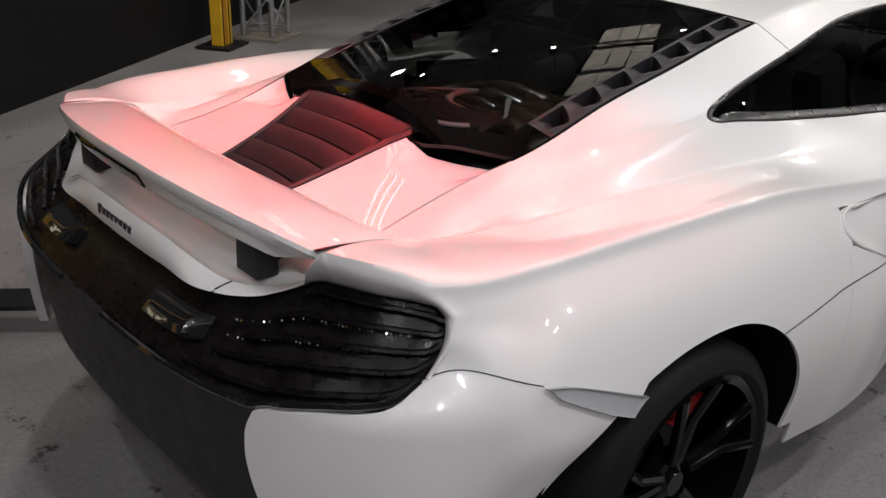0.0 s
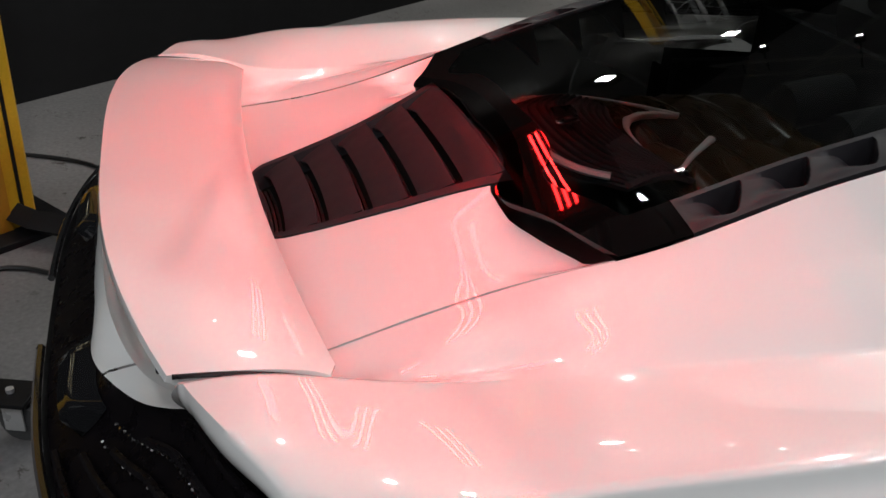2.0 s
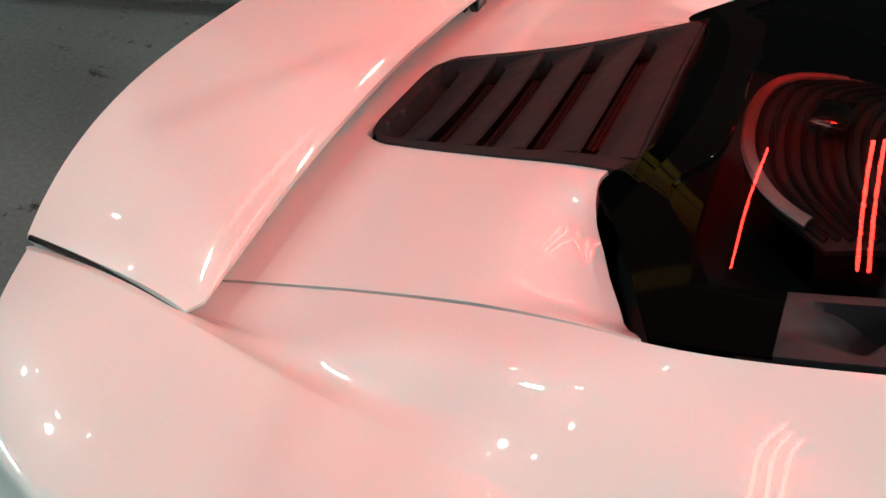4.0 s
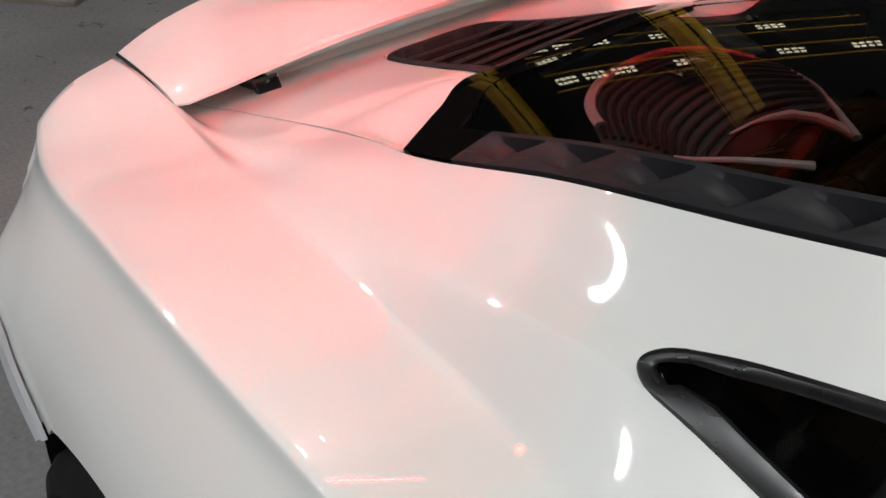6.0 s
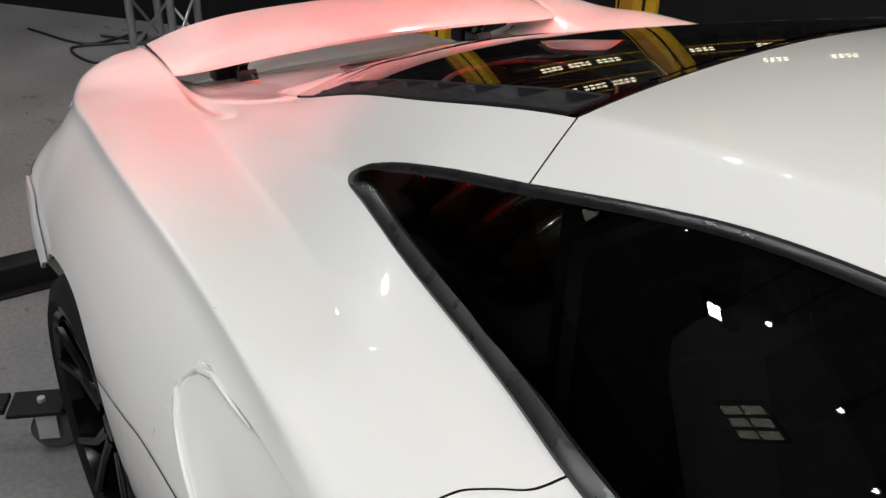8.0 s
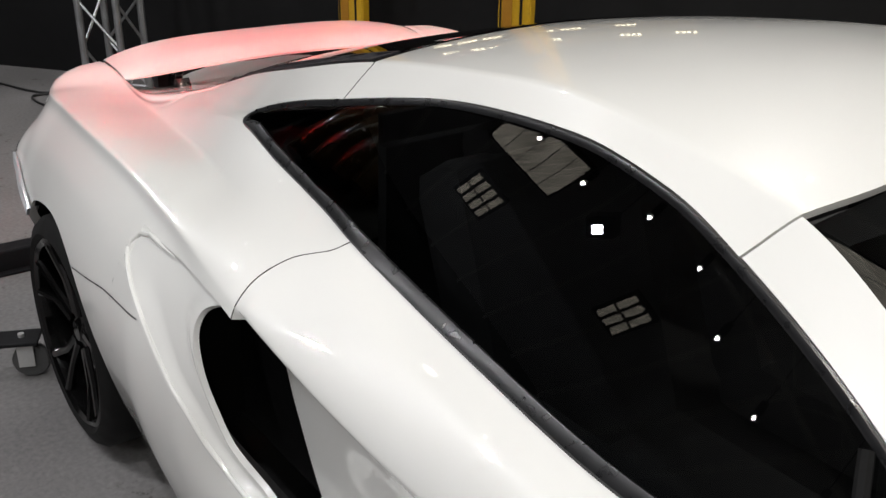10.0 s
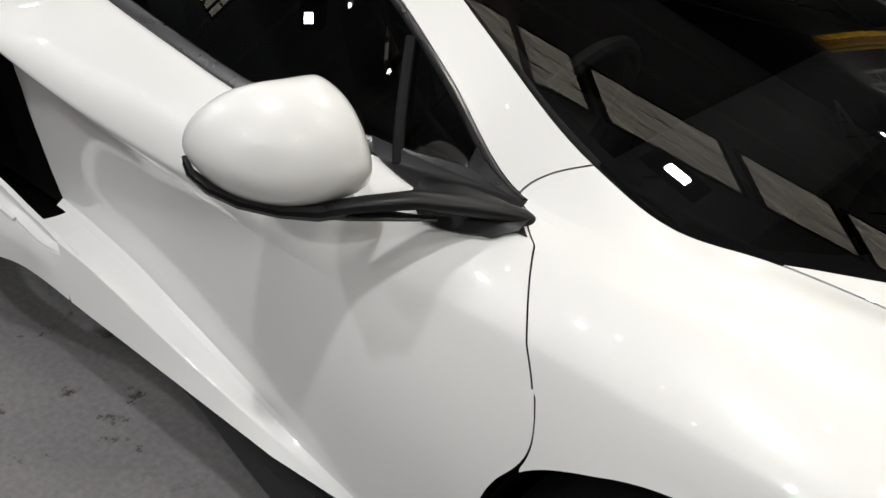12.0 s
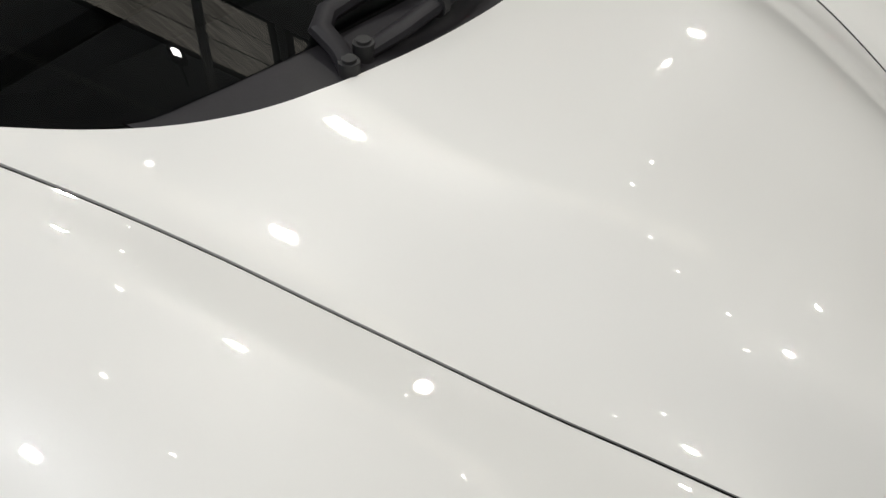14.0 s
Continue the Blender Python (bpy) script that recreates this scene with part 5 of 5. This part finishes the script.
# ---- things in the hall ----
def lift_post(at, height, turn, label, arm=True):
    base = thing("lift_post", at, label, "car lift", "yellow lift posts")
    m = Matrix.Translation(at) @ Matrix.Rotation(turn, 4, "Z")
    # one folded column with an orange rail; dark strips stand in for its shaded slots
    ring = [(-.085, -.045), (-.075, -.055), (.075, -.055), (.085, -.045), (.085, .045), (.075, .055), (-.075, .055), (-.085, .045)]
    k = len(ring)
    vs = [(m @ Vector((px, py, z)))[:] for z in (0, height) for px, py in ring]
    fs = [(i, (i + 1) % k, k + (i + 1) % k, k + i) for i in range(k)] + [tuple(range(k, 2 * k))]
    part("column", vs, fs, YELLOW, base, "yellow steel column with dark slot strips", False)
    part("slot", *box(.035, -.055, height / 2, .013, .006, height, m), BLACKSTEEL, base, "", False)
    part("slot", *box(-.072, -.055, height / 2, .009, .006, height, m), BLACKSTEEL, base, "", False)
    part("rail", *box(-.036, -.056, height / 2, .05, .01, height, m), BROWN, base, "orange-brown steel rail", False)
    part("base_plate", *box(0, 0, .012, .36, .30, .024, m, .004), BLACKSTEEL, base, "", False)
    return base


# the near one is the column of a wheeled stand, built like the posts
near_post = lift_post(Vector((-1.29, 1.70, 0)), 3.6, ROOM, "yellow steel column of a wheeled stand on the concrete floor")
lift_post(Vector((2.09, 5.04, 0)), 3.6, ROOM, "yellow steel lift post close to the black wall")
wall_post = lift_post(Vector((-2.79, 1.66, 0)), 3.6, ROOM, "yellow steel lift post close to the black wall")


def truss_tower(at, turn, height):
    base = thing("truss_tower", at, "square aluminium lighting truss standing on a base board", "truss", "aluminium truss towers")
    m = Matrix.Translation(at) @ Matrix.Rotation(turn, 4, "Z")
    d = .138
    corner = [(-d, -d), (d, -d), (d, d), (-d, d)]
    for cx, cy in corner:
        part("chord", *tube([m @ Vector((cx, cy, .03)), m @ Vector((cx, cy, height))], .024, 10), ALU, base)
    n = int(height / .3)
    for i in range(4):
        (ax, ay), (bx, by) = corner[i], corner[(i + 1) % 4]
        for k in range(n):
            z0, z1 = .08 + k * .3, .08 + (k + 1) * .3
            if k % 2:
                z0, z1 = z1, z0
            part("brace", *tube([m @ Vector((ax, ay, z0)), m @ Vector((bx, by, z1))], .009, 6), ALU, base)
        part("rung", *tube([m @ Vector((ax, ay, .08)), m @ Vector((bx, by, .08))], .011, 6), ALU, base)
    part("base_board", *box(0, 0, .012, .46, .46, .024, m, .003), PLATE, base, "plywood base board", False)


truss_tower(Vector((-3.86, .47, 0)), radians(38), 3.6)
truss_tower(Vector((2.60, 5.21, 0)), radians(30), 3.6)

# floor arms of the near stand and of the lift, black steel
def lift_arm(points, post):
    arm = part("arm", *tube(points, .055, 4, False, .8), BLACKSTEEL, post, "black steel swing arm near the floor", False)
    part("pad", *lathe([(0, .0), (.05, 0), (.05, .02), (0, .02)], (points[-1][0], points[-1][1], points[-1][2] + .06), 20), BLACKSTEEL, arm)


lift_arm([(-1.27, 1.70, .07), (-1.18, 1.60, .07), (-.87, 1.40, .08), (-.44, 1.07, .09)], near_post)
lift_arm([(-1.33, 1.70, .07), (-1.48, 1.45, .07), (-1.46, 1.11, .07), (-1.28, .63, .08)], near_post)
lift_arm([(-2.79, 1.60, .10), (-2.80, 1.35, .10), (-2.36, 1.53, .10), (-1.76, 1.82, .10)], wall_post)


def dolly(at, turn, label, reach=.46):
    base = thing("wheel_dolly", at, label, "dolly", "vehicle dollies")
    m = Matrix.Translation(at) @ Matrix.Rotation(turn, 4, "Z")
    part("plate", *box(0, 0, .135, .13, .10, .012, m, .003), BLACKSTEEL, base, "", False)
    part("beam", *box(-.07 - reach / 2, 0, .142, reach, .075, .016, m, .004), BLACKSTEEL, base, "", False)
    part("swivel", *join(tube([m @ Vector((.01, 0, .122)), m @ Vector((.01, 0, .132))], .026, 16), tube([m @ Vector((.01, 0, .13)), m @ Vector((.01, 0, .152))], .010, 10)), SILVER, base)
    for s in (-1, 1):
        part("fork", *box(.02, .026 * s, .09, .05, .006, .09, m, .002), SILVER, base, "", False)
    v, f = lathe([(0, -.016), (.052, -.016), (.058, -.008), (.058, .008), (.052, .016), (0, .016)], (.03, 0, .058), 28)
    part("caster_wheel", [(m @ Vector(p))[:] for p in v], f, WHEELGREY, base, "grey caster wheel")


dolly(Vector((-1.15, .54, 0)), radians(-20), "black steel vehicle dolly with a grey caster")
dolly(Vector((-.555, -1.02, 0)), radians(65), "black steel vehicle dolly with a grey caster beside the tyre", .26)
floor_beam = thing("floor_beam", Vector((-1.47, -.85, 0)), "black steel floor beam of the car lift on the concrete", "beam")
part("beam", *box(-1.47, -.85, .045, .10, .80, .09, None, .008), BLACKSTEEL, floor_beam, "", False)
part("flange", *box(-1.47, -.85, .004, .18, .80, .008, None, .002), BLACKSTEEL, floor_beam, "", False)
dolly(Vector((-2.07, 2.18, 0)), radians(60), "black steel vehicle dolly with a grey caster near the wall")


def cable(points, label):
    c = spline([(i, *p) for i, p in enumerate(points)])
    pts = [tuple(p) for p in c(np.linspace(0, len(points) - 1, 14 * len(points)))]
    tagged(part("floor_cable", *tube(pts, .008, 6), CABLE, None), label, "cable")


cable([(-1.47, 2.43, .01), (-1.04, 2.20, .01), (-.93, 1.88, .01), (-.77, 1.65, .01)], "black rubber cable lying on the concrete")
cable([(-2.02, 1.55, .01), (-1.58, 1.33, .01), (-1.25, 1.40, .01), (-.99, 1.23, .01)], "black rubber cable lying on the concrete")
cable([(-4.5, .25, .01), (-4.25, .40, .01), (-4.3, .02, .01), (-3.9, .06, .01), (-4.1, .35, .01), (-4.45, .5, .01), (-4.35, .12, .01), (-4.9, -.1, .01)], "coil of black cable on the floor by the truss")


# flood lights under the ceiling, the added fill lamps among them
def flood(a, b, z):
    p = hall(a, b, z)
    base = thing("flood_lamp", p, "square white flood lamp under the ceiling, in a set with added fill lamps", "lamp", "ceiling flood lamps")
    m = look(p, hall(a, b - (1.2 if b > 2.5 else 0), 0))
    part("housing", *box(0, 0, .03, .36, .36, .07, m, .01), BLACKSTEEL, base, "", False)
    part("hanger", *tube([p + Vector((0, 0, .07)), p + Vector((0, 0, 5.6 - z))], .012, 6), BLACKSTEEL, base)


for fa, fb, fz, fw in FLOODS:
    flood(fa, fb, fz)

# small spot lamps under the roof
def spot(p):
    base = thing("spot_lamp", p, "small round spot lamp hung from the dark ceiling", "lamp", "roof spot lamps")
    part("can", *tube([p + Vector((0, 0, .02)), p + Vector((0, 0, .16))], .055, 14), BLACKSTEEL, base)
    part("bulb", *tube([p + Vector((0, 0, .004)), p + Vector((0, 0, .016))], .031, 12), FLOODGLOW, base)
    part("hanger", *tube([p + Vector((0, 0, .16)), p + Vector((0, 0, 5.6 - p.z))], .010, 6), BLACKSTEEL, base)


for a in (-5, -1.5, 2, 5.5):
    for b in (-7, -5.6, -4.4, -3.4, -2.4, -1.4, -.5, .9, 1.7, 2.6):
        spot(hall(a + .3 * math.sin(5 * b), b, 4.75))

# infra-red curing lamp hung over the tail
heater = thing("curing_lamp", HEAT_POSES[1].translation, "infra-red paint curing lamp with glowing red tubes over the car", "heat lamp")
for hm in HEAT_POSES:
    # open below; added black skirts keep red off the engine, the plate shades floods
    part("cassette", *join(box(0, 0, .05, .30, .52, .03, hm), box(-.077, 0, -.010, .006, .46, .100, hm), box(.077, 0, -.04, .006, .46, .16, hm), box(0, -.227, .0, .148, .006, .06, hm), box(0, .227, -.01, .148, .006, .08, hm)), LAMPBLACK, heater, "black lamp cassette with a deep reflector", False)
    for dx in (-.022, 0, .022):
        part("heat_tube", *tube([hm @ Vector((dx, -.19, -.008)), hm @ Vector((dx, .19, -.008))], .0038, 8), TUBE, heater, "glowing red quartz tube")
part("cross_bar", *tube([HEAT_POSES[0] @ Vector((-.1, 0, .085)), HEAT_POSES[1] @ Vector((.1, 0, .085))], .018, 8), BLACKSTEEL, heater)
part("cross_bar", *tube([HEAT_POSES[0] @ Vector((0, 0, .085)), HEAT_POSES[2] @ Vector((0, 0, .085))], .018, 8), BLACKSTEEL, heater)
part("drop_rod", *tube([HEAT_POSES[1] @ Vector((0, 0, .085)), HEAT_POSES[1].translation + Vector((0, 0, 5.6 - HEAT_POSES[1].translation.z))], .016, 8), BLACKSTEEL, heater)

# roof trusses and clerestory windows
for a in (-5, -1.5, 2, 5.5, 9):
    p, q = hall(a, -8.9, 5.1), hall(a, WALL_B - .1, 5.1)
    base = thing("roof_truss", hall(a, -3, 5.1), "grey steel roof truss under the ceiling", "truss", "roof trusses")
    up = Vector((0, 0, .4))
    part("lower_chord", *tube([p, q], .035, 6), ROOFSTEEL, base)
    part("upper_chord", *tube([p + up, q + up], .035, 6), ROOFSTEEL, base)
    zig = [p + (q - p) * (k / 16) + (up if k % 2 else Vector()) for k in range(17)]
    part("web", *tube(zig, .018, 5), ROOFSTEEL, base, "", False)


for k in range(11):
    hall_box("purlin", -10.9, 12.9, -8.3 + 1.05 * k, -8.24 + 1.05 * k, 5.5, 5.598, ROOFSTEEL, "grey steel purlin along the workshop ceiling")


# unseen glowing windows added so the side glass has something to mirror
for k in range(6):
    hall_box("window", -6.85 + 1.0 * k, -6.15 + 1.0 * k, -8.97, -8.93, 3.3, 4.1, WINDOW_GLOW, "tall dim window added high in the unseen wall for reflections")


def roof_light(a0, a1, b0, b1, na, nb, label, bar=.018):
    """A dim roof light under the ceiling: a dark frame with na x nb panes."""
    m = Matrix.Rotation(ROOM, 4, "Z")
    ob = part("window", *box((a0 + a1) / 2, (b0 + b1) / 2, 5.485, a1 - a0 + .08, b1 - b0 + .08, .03, m), BLACKSTEEL, None, "", False)
    tagged(ob, label, "window", "", "structure")
    da, db = (a1 - a0) / na, (b1 - b0) / nb
    for i in range(na):
        for j in range(nb):
            part("pane", *box(a0 + (i + .5) * da, b0 + (j + .5) * db, 5.464, da - .012 - bar, db - bar, .012, m), ROOFLIGHT, ob, "", False)


for a0, a1 in ((-.2, 1.0), (1.15, 2.5), (2.65, 3.7), (3.88, 4.65), (4.8, 5.7), (5.85, 6.7)):
    roof_light(a0, a1, -.17, .55, 1, 3, "dim roof light of weathered boards in the dark ceiling")
roof_light(-8.7, -7.8, -1.0, -.2, 2, 4, "dim roof light with small panes", .07)
roof_light(-7.0, -6.1, -1.3, .2, 1, 5, "dim boarded roof light in the dark ceiling")
roof_light(-7.8, -6.9, -4.3, -3.7, 2, 3, "dim roof light with small panes", .07)

# unseen wall panel; its lit dots imitate LED clusters mirrored in the engine glass
ob = hall_box("window", -1.1, .75, WALL_B - .03, WALL_B - .004, 1.12, 1.86, BLACKSTEEL, "dark wall panel with lit dots for the engine glass to mirror")
rng = random.Random(5)
for i in range(10):
    for j in range(2):
        if rng.random() < .5:
            continue
        for k in range(8):
            part("pane", *box(-1.02 + .18 * i + .036 * (k % 4), WALL_B - .035, 1.30 + .36 * j + .04 * (k // 4), .024, .012, .022, Matrix.Rotation(ROOM, 4, "Z")), GOLD, ob, "", False)
for zr in (1.24, 1.40, 1.60, 1.76):
    part("rail", *box(-.175, WALL_B - .036, zr, 1.8, .014, .016, Matrix.Rotation(ROOM, 4, "Z")), YELLOW, ob, "", False)

# yellow gantry of the lift overhead
gantry = thing("lift_gantry", hall(-1.0, 1.0, 3.6), "yellow steel cross beam over the car lift", "beam")
part("cross_beam", *tube([Vector((-1.29, 1.70, 3.64)), Vector((-2.79, 1.66, 3.64))], .08, 4), YELLOW, gantry, "", False)
